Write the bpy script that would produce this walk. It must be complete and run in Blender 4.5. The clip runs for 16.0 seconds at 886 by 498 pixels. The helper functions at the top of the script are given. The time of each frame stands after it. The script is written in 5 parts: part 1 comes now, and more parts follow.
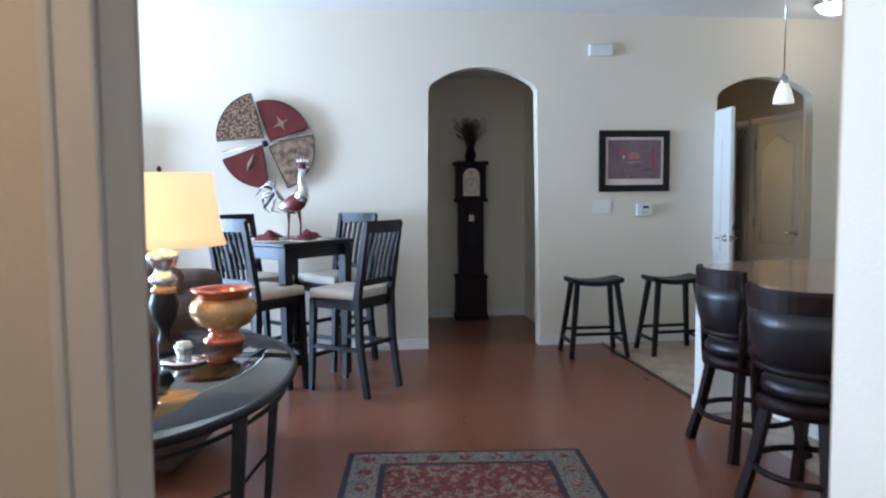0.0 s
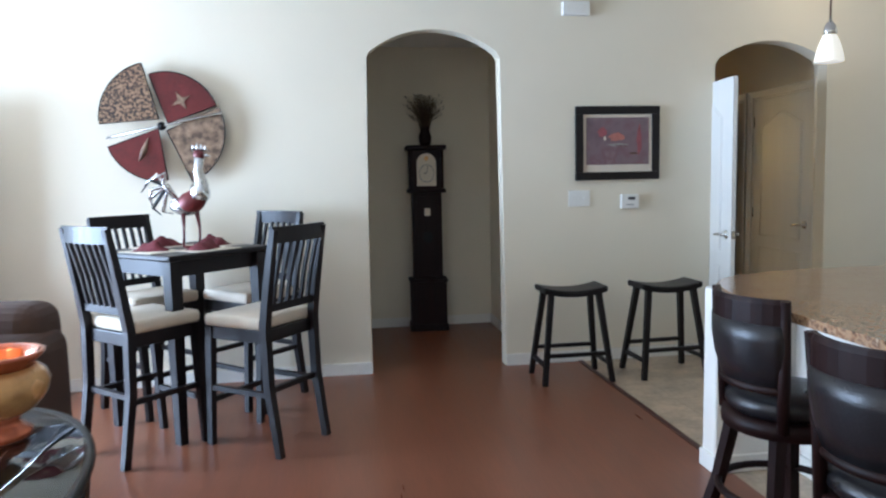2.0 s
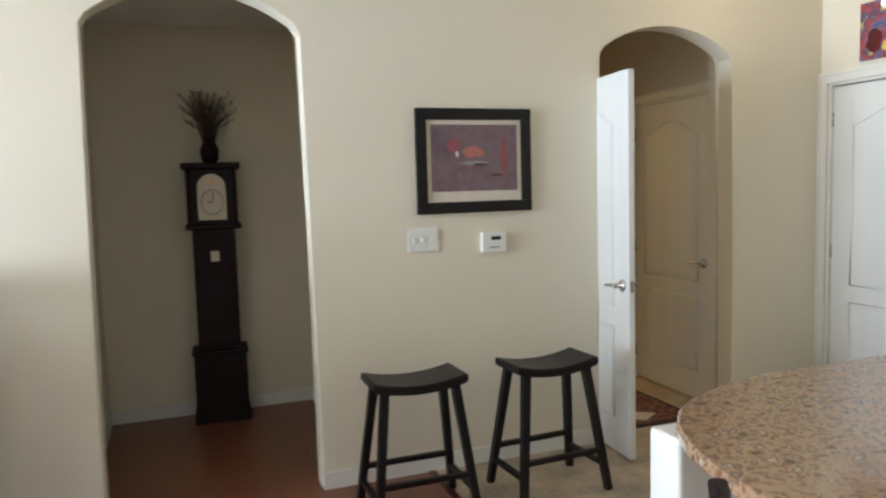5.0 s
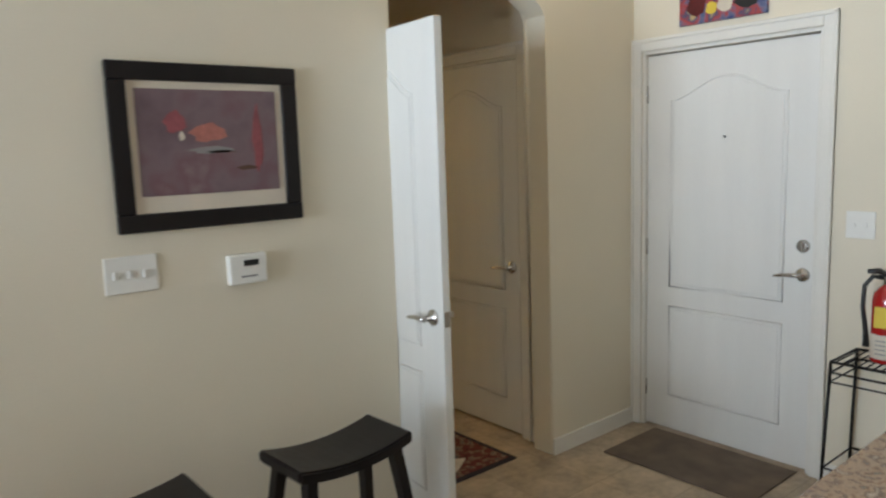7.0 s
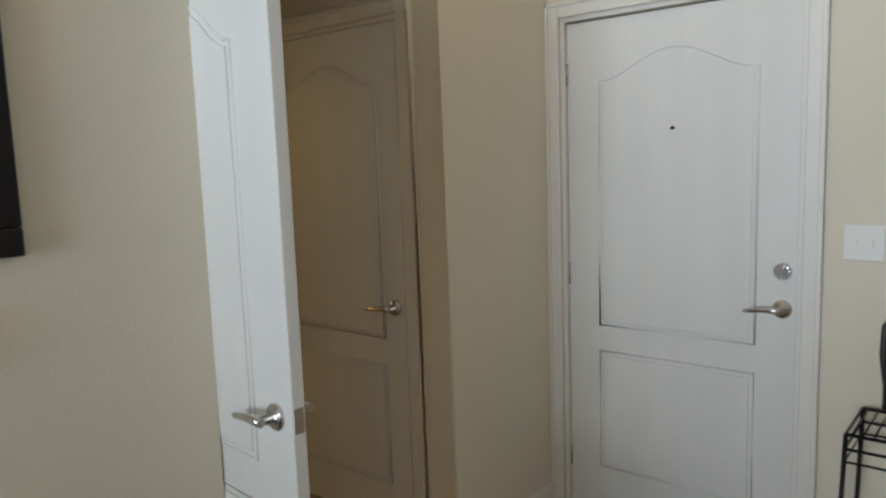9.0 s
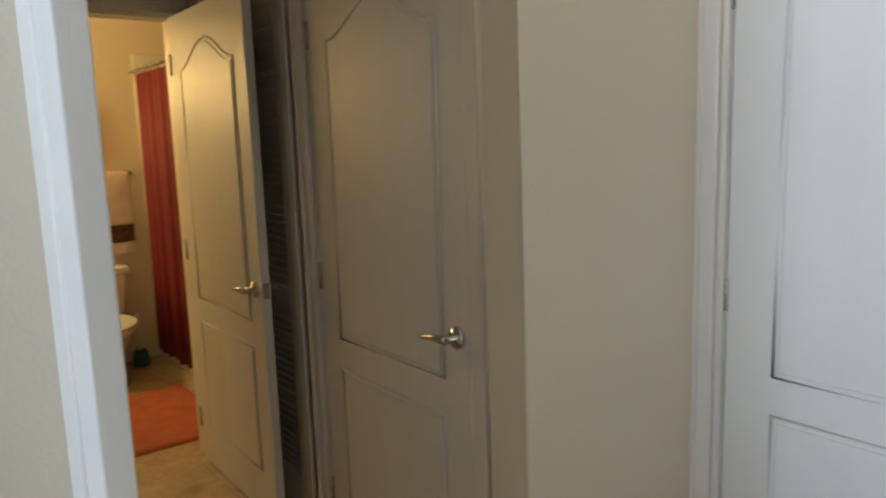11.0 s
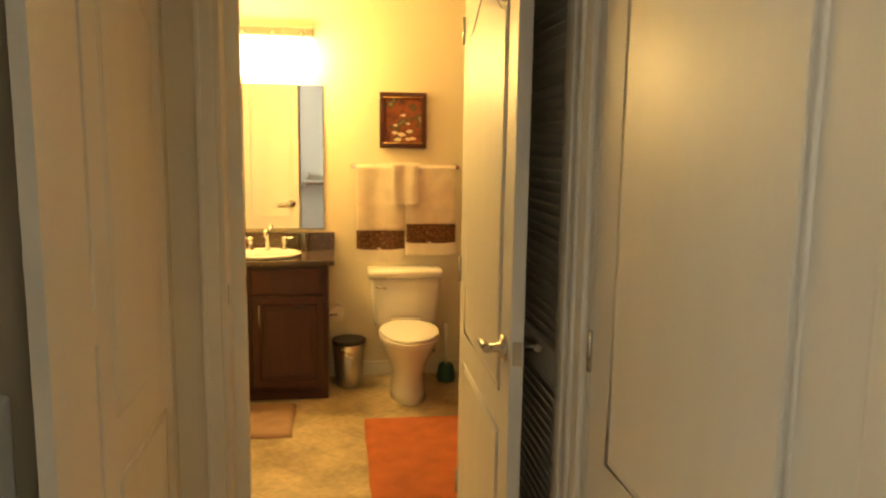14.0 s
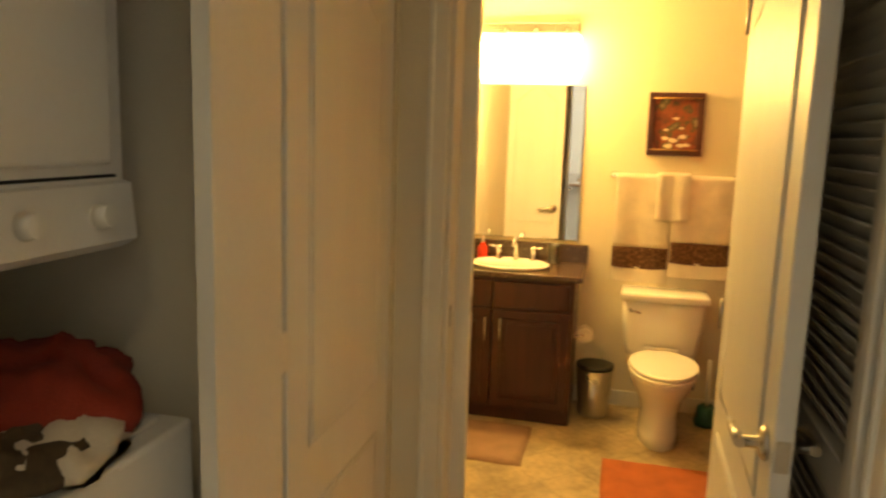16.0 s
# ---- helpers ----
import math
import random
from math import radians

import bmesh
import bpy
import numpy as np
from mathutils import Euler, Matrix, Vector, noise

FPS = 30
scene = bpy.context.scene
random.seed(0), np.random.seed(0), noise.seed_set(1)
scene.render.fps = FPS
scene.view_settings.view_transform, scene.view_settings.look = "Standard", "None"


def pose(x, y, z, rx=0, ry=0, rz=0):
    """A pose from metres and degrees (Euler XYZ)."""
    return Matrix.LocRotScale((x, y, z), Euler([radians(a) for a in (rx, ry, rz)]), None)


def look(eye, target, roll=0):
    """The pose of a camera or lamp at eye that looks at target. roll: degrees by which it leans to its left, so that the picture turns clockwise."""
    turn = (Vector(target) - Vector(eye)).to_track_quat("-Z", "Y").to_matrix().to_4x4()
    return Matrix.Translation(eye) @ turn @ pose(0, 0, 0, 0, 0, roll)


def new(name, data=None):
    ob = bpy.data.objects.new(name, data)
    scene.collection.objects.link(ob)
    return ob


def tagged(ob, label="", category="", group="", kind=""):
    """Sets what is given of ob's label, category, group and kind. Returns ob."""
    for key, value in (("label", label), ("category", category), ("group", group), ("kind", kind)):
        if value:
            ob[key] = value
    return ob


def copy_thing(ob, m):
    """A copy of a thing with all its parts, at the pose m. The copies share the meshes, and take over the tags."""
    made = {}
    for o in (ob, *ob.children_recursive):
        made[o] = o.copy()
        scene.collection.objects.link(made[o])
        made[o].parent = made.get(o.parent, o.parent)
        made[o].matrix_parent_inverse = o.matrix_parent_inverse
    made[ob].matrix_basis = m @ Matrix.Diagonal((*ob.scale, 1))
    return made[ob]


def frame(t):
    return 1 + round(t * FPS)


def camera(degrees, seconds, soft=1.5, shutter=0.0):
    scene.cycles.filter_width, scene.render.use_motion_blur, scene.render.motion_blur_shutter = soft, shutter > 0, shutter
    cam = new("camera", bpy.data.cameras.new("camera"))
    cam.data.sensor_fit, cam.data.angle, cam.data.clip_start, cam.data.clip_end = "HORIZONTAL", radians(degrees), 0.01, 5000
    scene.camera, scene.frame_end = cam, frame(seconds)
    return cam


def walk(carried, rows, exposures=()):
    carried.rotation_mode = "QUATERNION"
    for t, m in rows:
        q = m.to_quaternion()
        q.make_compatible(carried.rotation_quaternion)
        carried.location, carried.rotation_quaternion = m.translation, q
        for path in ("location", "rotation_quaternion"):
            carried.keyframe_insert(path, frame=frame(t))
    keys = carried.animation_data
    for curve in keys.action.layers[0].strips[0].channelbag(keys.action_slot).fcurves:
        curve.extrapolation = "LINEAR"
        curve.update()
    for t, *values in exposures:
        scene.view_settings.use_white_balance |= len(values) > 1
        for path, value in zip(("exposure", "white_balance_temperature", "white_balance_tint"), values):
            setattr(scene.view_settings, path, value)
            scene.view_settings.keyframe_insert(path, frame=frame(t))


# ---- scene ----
cam = camera(63.0, 16.0, soft=2.2, shutter=0.5)
PATH = [
    (0, (-0.422, -0.892, 1.347), (-0.192, 1.089, 1.194), -0.5),
    (0.5, (-0.372, -0.592, 1.371), (-0.145, 1.388, 1.211), -0.9),
    (1, (-0.294, -0.356, 1.375), (-0.041, 1.621, 1.212), -1.1),
    (1.5, (-0.164, -0.062, 1.396), (0.109, 1.91, 1.207), -1.1),
    (2, (-0.078, 0.184, 1.402), (0.218, 2.152, 1.202), -1.2),
    (2.5, (-0.008, 0.501, 1.424), (0.328, 2.463, 1.224), -1.4),
    (3, (0.083, 0.728, 1.439), (0.465, 2.683, 1.263), -1.5),
    (3.5, (0.202, 1.033, 1.473), (0.632, 2.979, 1.301), -1.6),
    (3.7, (0.249, 1.134, 1.476), (0.7, 3.075, 1.309), -1.6),
    (6, (0.738, 2.405, 1.556), (1.716, 4.134, 1.323), -1.8),
    (6.5, (0.865, 2.706, 1.593), (1.999, 4.33, 1.322), -1.9),
    (7, (1.019, 2.909, 1.581), (2.286, 4.432, 1.309), -1.9),
    (7.5, (1.244, 3.122, 1.583), (2.59, 4.577, 1.314), -1.6),
    (8, (1.428, 3.342, 1.563), (2.855, 4.722, 1.32), -2.0),
    (8.5, (1.589, 3.552, 1.56), (3.091, 4.848, 1.309), -2.1),
    (8.7, (1.652, 3.615, 1.543), (3.181, 4.881, 1.294), -2.0),
    (10.8, (2.465, 4.14, 1.471), (3.775, 5.622, 1.173), -1.8),
    (11, (2.565, 4.153, 1.481), (3.785, 5.708, 1.175), -1.9),
    (11.5, (2.708, 4.211, 1.43), (3.756, 5.893, 1.162), -0.7),
    (12, (2.853, 4.37, 1.431), (3.755, 6.131, 1.138), -1.2),
    (12.5, (2.959, 4.524, 1.443), (3.722, 6.348, 1.14), -0.6),
    (13, (3.085, 4.663, 1.445), (3.672, 6.551, 1.147), -0.2),
    (13.5, (3.164, 4.82, 1.459), (3.588, 6.751, 1.162), 0.8),
    (14, (3.235, 4.937, 1.449), (3.517, 6.896, 1.163), 0.8),
    (14.5, (3.27, 5.08, 1.45), (3.442, 7.065, 1.1725), 1.0),
    (15, (3.305, 5.222, 1.451), (3.336, 7.204, 1.189), 1.4),
    (15.5, (3.345, 5.255, 1.471), (3.132, 7.227, 1.198), 1.5),
    (16, (3.349, 5.285, 1.491), (2.887, 7.206, 1.182), 1.8),
]
walk(cam, [(t, look(eye, target, roll)) for t, eye, target, roll in PATH],
     exposures=[(0, -0.1, 5200, 12), (3.5, 0.15, 6000, 11), (6.0, 0.02, 6500, 11), (8.7, -0.5, 6500, 11), (11.0, -0.15, 6100, 12), (12.0, 0.15, 6600, 11), (13.5, 0.75, 7500, 9), (16.0, 0.9, 8000, 9)])

# ---- world, lights ----
world = bpy.data.worlds.new("sky")
scene.world = world
world.use_nodes = True
sky = world.node_tree.nodes.new("ShaderNodeTexSky")
sky.sky_type, sky.sun_disc = "NISHITA", False
sky.sun_elevation, sky.sun_rotation = radians(35), radians(60)
world.node_tree.links.new(sky.outputs[0], world.node_tree.nodes["Background"].inputs[0])
world.node_tree.nodes["Background"].inputs[1].default_value = 0.1


def area_lamp(name, m, sx, sy, watts, colour):
    data = bpy.data.lights.new(name, "AREA")
    data.shape, data.size, data.size_y, data.energy, data.color = "RECTANGLE", sx, sy, watts, colour
    ob = new(name, data)
    ob.matrix_world = m
    return ob


def point_lamp(name, at, watts, colour, radius=0.05):
    data = bpy.data.lights.new(name, "POINT")
    data.energy, data.color, data.shadow_soft_size = watts, colour, radius
    ob = new(name, data)
    ob.location = at
    return ob


LAMPX, LAMPY = -1.205, 2.10    # table lamp
DAY = (0.68, 0.83, 1.0)
WARM = (1.0, 0.70, 0.38)
# daylight through the wide opening in the west wall
area_lamp("daylight_west", look((-5.05, 3.85, 1.3), (4.4, 4.2, 0.35)), 2.2, 1.9, 640, DAY)
# added bluish fill at the unseen south wall, no known window there
area_lamp("daylight_behind", look((-0.3, -3.2, 1.5), (-0.3, 4.0, 1.2)), 1.5, 1.2, 6, DAY)
# added warm fill in the unseen back room, to brighten the near casing
point_lamp("back_room_bulb", (-1.3, -0.9, 2.78), 58, WARM, 0.10)
point_lamp("table_lamp_bulb", (LAMPX, LAMPY, 1.27), 3.5, WARM, 0.04)
point_lamp("kitchen_bulb", (3.45, 4.70, 2.78), 5, (1.0, 0.78, 0.5), 0.10)
point_lamp("pendant_bulb", (1.86, 2.81, 1.845), 3, WARM, 0.03)
for i in range(3):
    point_lamp("vanity_bulb", (2.60 + 0.19 * i, 9.20, 1.92), 11, (1.0, 0.62, 0.17), 0.05)

# ---- materials ----


def mat(name, colour, rough=0.5, metal=0.0, var=0.08, scale=6.0, bump=0.0, fine=60.0, coat=0.0, stretch=(1, 1, 1), spec=0.5):
    """A surface with two scales of tone variation and fine relief."""
    m = bpy.data.materials.new(name)
    m.use_nodes = True
    n, l = m.node_tree.nodes, m.node_tree.links
    p = n["Principled BSDF"]
    p.inputs["Roughness"].default_value, p.inputs["Metallic"].default_value = rough, metal
    p.inputs["Coat Weight"].default_value = coat
    p.inputs["Specular IOR Level"].default_value = spec
    co, mp = n.new("ShaderNodeTexCoord"), n.new("ShaderNodeMapping")
    mp.inputs["Scale"].default_value = stretch
    l.new(co.outputs["Object"], mp.inputs[0])
    big, small = n.new("ShaderNodeTexNoise"), n.new("ShaderNodeTexNoise")
    big.inputs["Scale"].default_value, small.inputs["Scale"].default_value = scale, fine
    big.inputs["Detail"].default_value, small.inputs["Detail"].default_value = 5, 4
    for t in (big, small):
        l.new(mp.outputs[0], t.inputs["Vector"])
    mix = n.new("ShaderNodeMath")
    mix.operation = "MULTIPLY_ADD"
    l.new(small.outputs["Fac"], mix.inputs[0])
    mix.inputs[1].default_value = 0.45
    l.new(big.outputs["Fac"], mix.inputs[2])
    ramp = n.new("ShaderNodeValToRGB")
    ramp.color_ramp.elements[0].position, ramp.color_ramp.elements[1].position = 0.45, 1.0
    ramp.color_ramp.elements[0].color = (*[c * (1 - var) for c in colour], 1)
    ramp.color_ramp.elements[1].color = (*[min(1, c * (1 + var)) for c in colour], 1)
    l.new(mix.outputs[0], ramp.inputs[0])
    l.new(ramp.outputs[0], p.inputs["Base Color"])
    rr = n.new("ShaderNodeMapRange")
    rr.inputs["To Min"].default_value, rr.inputs["To Max"].default_value = max(0, rough - 0.08), min(1, rough + 0.08)
    l.new(big.outputs["Fac"], rr.inputs["Value"])
    l.new(rr.outputs[0], p.inputs["Roughness"])
    if bump:
        b = n.new("ShaderNodeBump")
        b.inputs["Strength"].default_value, b.inputs["Distance"].default_value = bump, 0.004
        l.new(small.outputs["Fac"], b.inputs["Height"])
        l.new(b.outputs[0], p.inputs["Normal"])
    return m


def speckled(name, colours, scale, rough=0.25, coat=0.0, detail=3.0, bump=0.0):
    """Stone, fur and woven patterns: a noise through several colours."""
    m = mat(name, colours[0], rough, coat=coat)
    n, l = m.node_tree.nodes, m.node_tree.links
    tex, ramp = n.new("ShaderNodeTexNoise"), n.new("ShaderNodeValToRGB")
    tex.inputs["Scale"].default_value, tex.inputs["Detail"].default_value = scale, detail
    l.new(n["Mapping"].outputs[0], tex.inputs["Vector"])
    e = ramp.color_ramp.elements
    while len(e) < len(colours):
        e.new(0.5)
    for i, c in enumerate(colours):
        e[i].position = 0.32 + 0.36 * i / (len(colours) - 1)
        e[i].color = (*c, 1)
    l.new(tex.outputs["Fac"], ramp.inputs[0])
    l.new(ramp.outputs[0], n["Principled BSDF"].inputs["Base Color"])
    return m


def tiled(name, colour, grout, size, rough=0.35, var=0.25, turn=0.0):
    """Stone-look tiles with narrow sunk joints."""
    m = mat(name, colour, rough, var=var, scale=5.0, fine=30)
    n, l = m.node_tree.nodes, m.node_tree.links
    brick = n.new("ShaderNodeTexBrick")
    brick.offset, brick.inputs["Scale"].default_value = 0.0, 1.0
    brick.inputs["Brick Width"].default_value = brick.inputs["Row Height"].default_value = size
    brick.inputs["Mortar Size"].default_value = 0.004
    brick.inputs["Mortar Smooth"].default_value = 0.3
    brick.inputs["Color1"].default_value, brick.inputs["Color2"].default_value = (1, 1, 1, 1), (0.86, 0.86, 0.86, 1)
    brick.inputs["Mortar"].default_value = (*grout, 1)
    n["Mapping"].inputs["Rotation"].default_value = (0, 0, radians(turn))
    l.new(n["Mapping"].outputs[0], brick.inputs["Vector"])
    mul = n.new("ShaderNodeMixRGB")
    mul.blend_type, mul.inputs[0].default_value = "MULTIPLY", 1.0
    l.new(n["Color Ramp"].outputs[0], mul.inputs[1])
    l.new(brick.outputs["Color"], mul.inputs[2])
    l.new(mul.outputs[0], n["Principled BSDF"].inputs["Base Color"])
    b = n.new("ShaderNodeBump")
    b.invert, b.inputs["Strength"].default_value, b.inputs["Distance"].default_value = True, 0.4, 0.002
    l.new(brick.outputs["Fac"], b.inputs["Height"])
    l.new(b.outputs[0], n["Principled BSDF"].inputs["Normal"])
    return m


def glow(name, colour, strength):
    m = mat(name, colour, 0.4)
    p = m.node_tree.nodes["Principled BSDF"]
    p.inputs["Emission Color"].default_value, p.inputs["Emission Strength"].default_value = (*colour, 1), strength
    return m


def clear(name, colour, rough=0.02, ior=1.45):
    m = bpy.data.materials.new(name)
    m.use_nodes = True
    p = m.node_tree.nodes["Principled BSDF"]
    p.inputs["Base Color"].default_value = (*colour, 1)
    p.inputs["Roughness"].default_value, p.inputs["IOR"].default_value = rough, ior
    p.inputs["Transmission Weight"].default_value = 1.0
    return m


M_WALL = mat("cream_wall_paint", (0.76, 0.685, 0.54), 0.75, var=0.03, scale=1.5, bump=0.25, fine=120)
M_CEIL = mat("white_ceiling_paint", (0.80, 0.78, 0.73), 0.85, var=0.03, scale=3, bump=0.5, fine=70)
M_TRIM = mat("white_trim_paint", (0.78, 0.75, 0.68), 0.4, var=0.04, scale=3)
M_DOOR = mat("white_door_paint", (0.77, 0.75, 0.70), 0.44, spec=0.4, var=0.04, scale=2, bump=0.12, fine=90, stretch=(4, 4, 0.5))
M_WOOD = mat("red_brown_laminate", (0.195, 0.070, 0.036), 0.31, var=0.17, scale=2.2, fine=14, stretch=(6, 0.5, 1))
M_TILE = tiled("beige_stone_tile", (0.48, 0.375, 0.26), (0.78, 0.76, 0.74), 0.33, 0.4, var=0.4)
M_BTILE = tiled("mottled_sheet_floor", (0.46, 0.36, 0.22), (0.8, 0.78, 0.75), 0.23, 0.35, var=0.5, turn=45)
M_DARK = mat("black_stained_wood", (0.008, 0.0055, 0.006), 0.40, spec=0.32, var=0.35, scale=4, fine=40, stretch=(6, 6, 1))
M_CHERRY = mat("dark_cherry_wood", (0.055, 0.014, 0.010), 0.34, var=0.35, scale=3, fine=30, stretch=(8, 8, 0.8))
M_HUTCH = mat("black_painted_wood", (0.011, 0.011, 0.014), 0.45, var=0.3, scale=4)
M_SEAT = mat("cream_microfibre", (0.60, 0.52, 0.41), 0.85, var=0.08, scale=9, bump=0.3, fine=220)
M_LEATHER = mat("black_leather", (0.014, 0.013, 0.015), 0.30, var=0.3, scale=8, bump=0.35, fine=140)
M_CLOCK = mat("mahogany", (0.012, 0.0034, 0.003), 0.5, spec=0.22, var=0.4, scale=3, fine=30, stretch=(8, 8, 0.8))
M_GRANITE = speckled("brown_granite", [(0.07, 0.036, 0.022), (0.30, 0.165, 0.09), (0.46, 0.29, 0.17), (0.16, 0.085, 0.05), (0.54, 0.40, 0.28)], 30, 0.16, 0.3, 6)
M_DGRANITE = speckled("dark_granite", [(0.03, 0.018, 0.012), (0.10, 0.06, 0.04), (0.05, 0.03, 0.02), (0.2, 0.14, 0.1)], 60, 0.15, 0.3, 5)
M_CHROME = mat("brushed_nickel", (0.62, 0.60, 0.57), 0.22, 1.0, var=0.05, scale=20)
M_IRON = mat("black_iron", (0.012, 0.011, 0.011), 0.45, 0.6, var=0.3, scale=20)
M_SILVER = mat("polished_pewter", (0.66, 0.66, 0.66), 0.25, 1.0, var=0.15, scale=30, bump=0.3, fine=60)
M_COPPER = mat("copper_glaze", (0.46, 0.12, 0.05), 0.22, 0.55, var=0.3, scale=8, coat=0.4)
M_GOLD = mat("tan_gold_glaze", (0.55, 0.30, 0.11), 0.26, 0.35, var=0.35, scale=7, coat=0.4)
M_REDMETAL = mat("brick_red_metal", (0.11, 0.012, 0.012), 0.42, 0.25, var=0.35, scale=9, bump=0.3, fine=40)
M_LEOPARD = speckled("leopard_pattern", [(0.012, 0.007, 0.005), (0.05, 0.025, 0.014), (0.24, 0.14, 0.075), (0.30, 0.18, 0.10)], 48, 0.5, 0.0, 1)
M_TAN = speckled("hammered_bronze", [(0.06, 0.035, 0.022), (0.19, 0.12, 0.075), (0.30, 0.20, 0.13)], 22, 0.4, 0.0, 4)
M_NAPKIN = mat("burgundy_cloth", (0.11, 0.010, 0.014), 0.8, var=0.3, scale=12, bump=0.4, fine=200)
M_CLOTH = mat("ivory_linen", (0.66, 0.58, 0.46), 0.85, var=0.1, scale=12, bump=0.4, fine=250)
M_WHITE = mat("white_enamel", (0.78, 0.76, 0.72), 0.3, var=0.03, scale=4)
M_PORCELAIN = mat("white_porcelain", (0.82, 0.80, 0.74), 0.08, var=0.02, scale=3, coat=0.5)
M_PLASTIC = mat("white_plastic", (0.80, 0.78, 0.72), 0.4, var=0.03, scale=6)
M_BLACK = mat("black_plastic", (0.012, 0.012, 0.012), 0.35, var=0.2)
M_TOWEL = mat("oatmeal_terry", (0.79, 0.71, 0.60), 0.95, var=0.12, scale=14, bump=1.0, fine=300)
M_TOWELW = mat("white_terry", (0.80, 0.74, 0.64), 0.95, var=0.08, scale=14, bump=1.0, fine=300)
M_BAND = speckled("brown_woven_band", [(0.05, 0.02, 0.01), (0.10, 0.045, 0.022), (0.2, 0.11, 0.06)], 70, 0.9)
M_ORANGE = mat("rust_orange_pile", (0.42, 0.115, 0.045), 0.95, var=0.22, scale=9, bump=1.0, fine=260)
M_PINKMAT = mat("dusty_tan_pile", (0.34, 0.21, 0.14), 0.95, var=0.2, scale=9, bump=1.0, fine=260)
M_CURTAIN = mat("crimson_fabric", (0.15, 0.004, 0.012), 0.7, var=0.2, scale=10, bump=0.3, fine=220)
M_RUST = mat("rust_red_cloth", (0.26, 0.030, 0.014), 0.85, var=0.3, scale=9, bump=0.5, fine=180)
M_MAT = mat("brown_doormat", (0.17, 0.125, 0.09), 0.95, var=0.3, scale=8, bump=1.0, fine=200)
M_REDPAINT = mat("red_gloss_paint", (0.42, 0.012, 0.012), 0.25, var=0.1, coat=0.5)
M_YELLOW = mat("yellow_label", (0.70, 0.50, 0.05), 0.5)
M_MAUVE = speckled("mauve_print", [(0.10, 0.062, 0.074), (0.145, 0.092, 0.108), (0.18, 0.12, 0.135), (0.165, 0.085, 0.10), (0.23, 0.165, 0.175)], 5, 0.3, 0.2, 6)
M_ORANGEART = speckled("orange_still_life", [(0.03, 0.03, 0.015), (0.14, 0.03, 0.016), (0.24, 0.055, 0.025), (0.05, 0.06, 0.025), (0.30, 0.24, 0.15)], 13, 0.4, 0.1, 5)
M_COLLAGE = speckled("colour_collage", [(0.02, 0.04, 0.16), (0.12, 0.14, 0.24), (0.40, 0.05, 0.04), (0.05, 0.07, 0.14), (0.5, 0.36, 0.16)], 12, 0.4, 0.0, 3)
M_PAPER = mat("ivory_mat_board", (0.66, 0.58, 0.47), 0.8, var=0.04)
M_RUG = speckled("persian_rug_field", [(0.06, 0.012, 0.012), (0.17, 0.035, 0.03), (0.10, 0.02, 0.02), (0.30, 0.20, 0.13), (0.03, 0.035, 0.05)], 30, 0.95, 0.0, 3)
M_RUGB = speckled("persian_rug_border", [(0.03, 0.035, 0.05), (0.12, 0.12, 0.12), (0.24, 0.18, 0.13), (0.05, 0.05, 0.065), (0.3, 0.23, 0.16)], 34, 0.95, 0.0, 3)
M_RUGE = mat("rug_edge_navy", (0.03, 0.022, 0.028), 0.95, var=0.3, scale=20)
M_SOFA = mat("brown_suede", (0.065, 0.036, 0.025), 0.85, var=0.2, scale=5, bump=0.3, fine=200)
M_PILLOW = mat("tan_suede", (0.10, 0.052, 0.034), 0.85, var=0.2, scale=5, bump=0.3, fine=200)
M_STEM = mat("dry_stems", (0.08, 0.055, 0.03), 0.9, var=0.4)
M_BURG = mat("burgundy_glass", (0.09, 0.010, 0.012), 0.12, var=0.2, coat=0.6)
M_SHADE = glow("lit_lamp_shade", (1.0, 0.62, 0.27), 0.95)
M_BULB = glow("lit_frosted_glass", (1.0, 0.80, 0.42), 7.0)
M_PEND = glow("frosted_pendant_glass", (1.0, 0.90, 0.74), 0.55)
M_FLUSH = glow("lit_dome_glass", (1.0, 0.90, 0.70), 2.5)
M_GLASS = clear("smoked_glass", (0.72, 0.76, 0.72))
M_BOTTLE = clear("clear_glass", (0.96, 0.97, 0.96))
M_MIRROR = mat("mirror_silver", (0.92, 0.92, 0.90), 0.0, 1.0, var=0.0)
M_MIRROR.node_tree.nodes["Map Range"].inputs["To Max"].default_value = 0.01
M_TREE = mat("brushed_steel_bin", (0.5, 0.46, 0.40), 0.3, 0.9, var=0.1)
M_GREEN = mat("dark_green_plastic", (0.01, 0.10, 0.07), 0.4)
M_SOAP = mat("red_soap", (0.5, 0.03, 0.02), 0.15, coat=0.5)
M_DIAL = mat("ivory_clock_dial", (0.70, 0.62, 0.48), 0.45, var=0.06)
M_GREY = mat("grey_letters", (0.25, 0.24, 0.23), 0.6)
M_LOUVRE = mat("dim_cream_louvre", (0.70, 0.64, 0.52), 0.45, var=0.05)

# ---- building helpers ----


def box(bm, a, b, bevel=0.0, seg=2):
    """A box between two corners, its edges rounded."""
    made = bmesh.ops.create_cube(bm, size=1.0)["verts"]
    a, b = Vector(a), Vector(b)
    for v in made:
        v.co = Vector([(a[i] + b[i]) / 2 + v.co[i] * (b[i] - a[i]) for i in range(3)])
    if bevel:
        edges = list({e for v in made for e in v.link_edges})
        bmesh.ops.bevel(bm, geom=edges, offset=bevel, segments=seg, affect="EDGES", profile=0.5)
    return bm


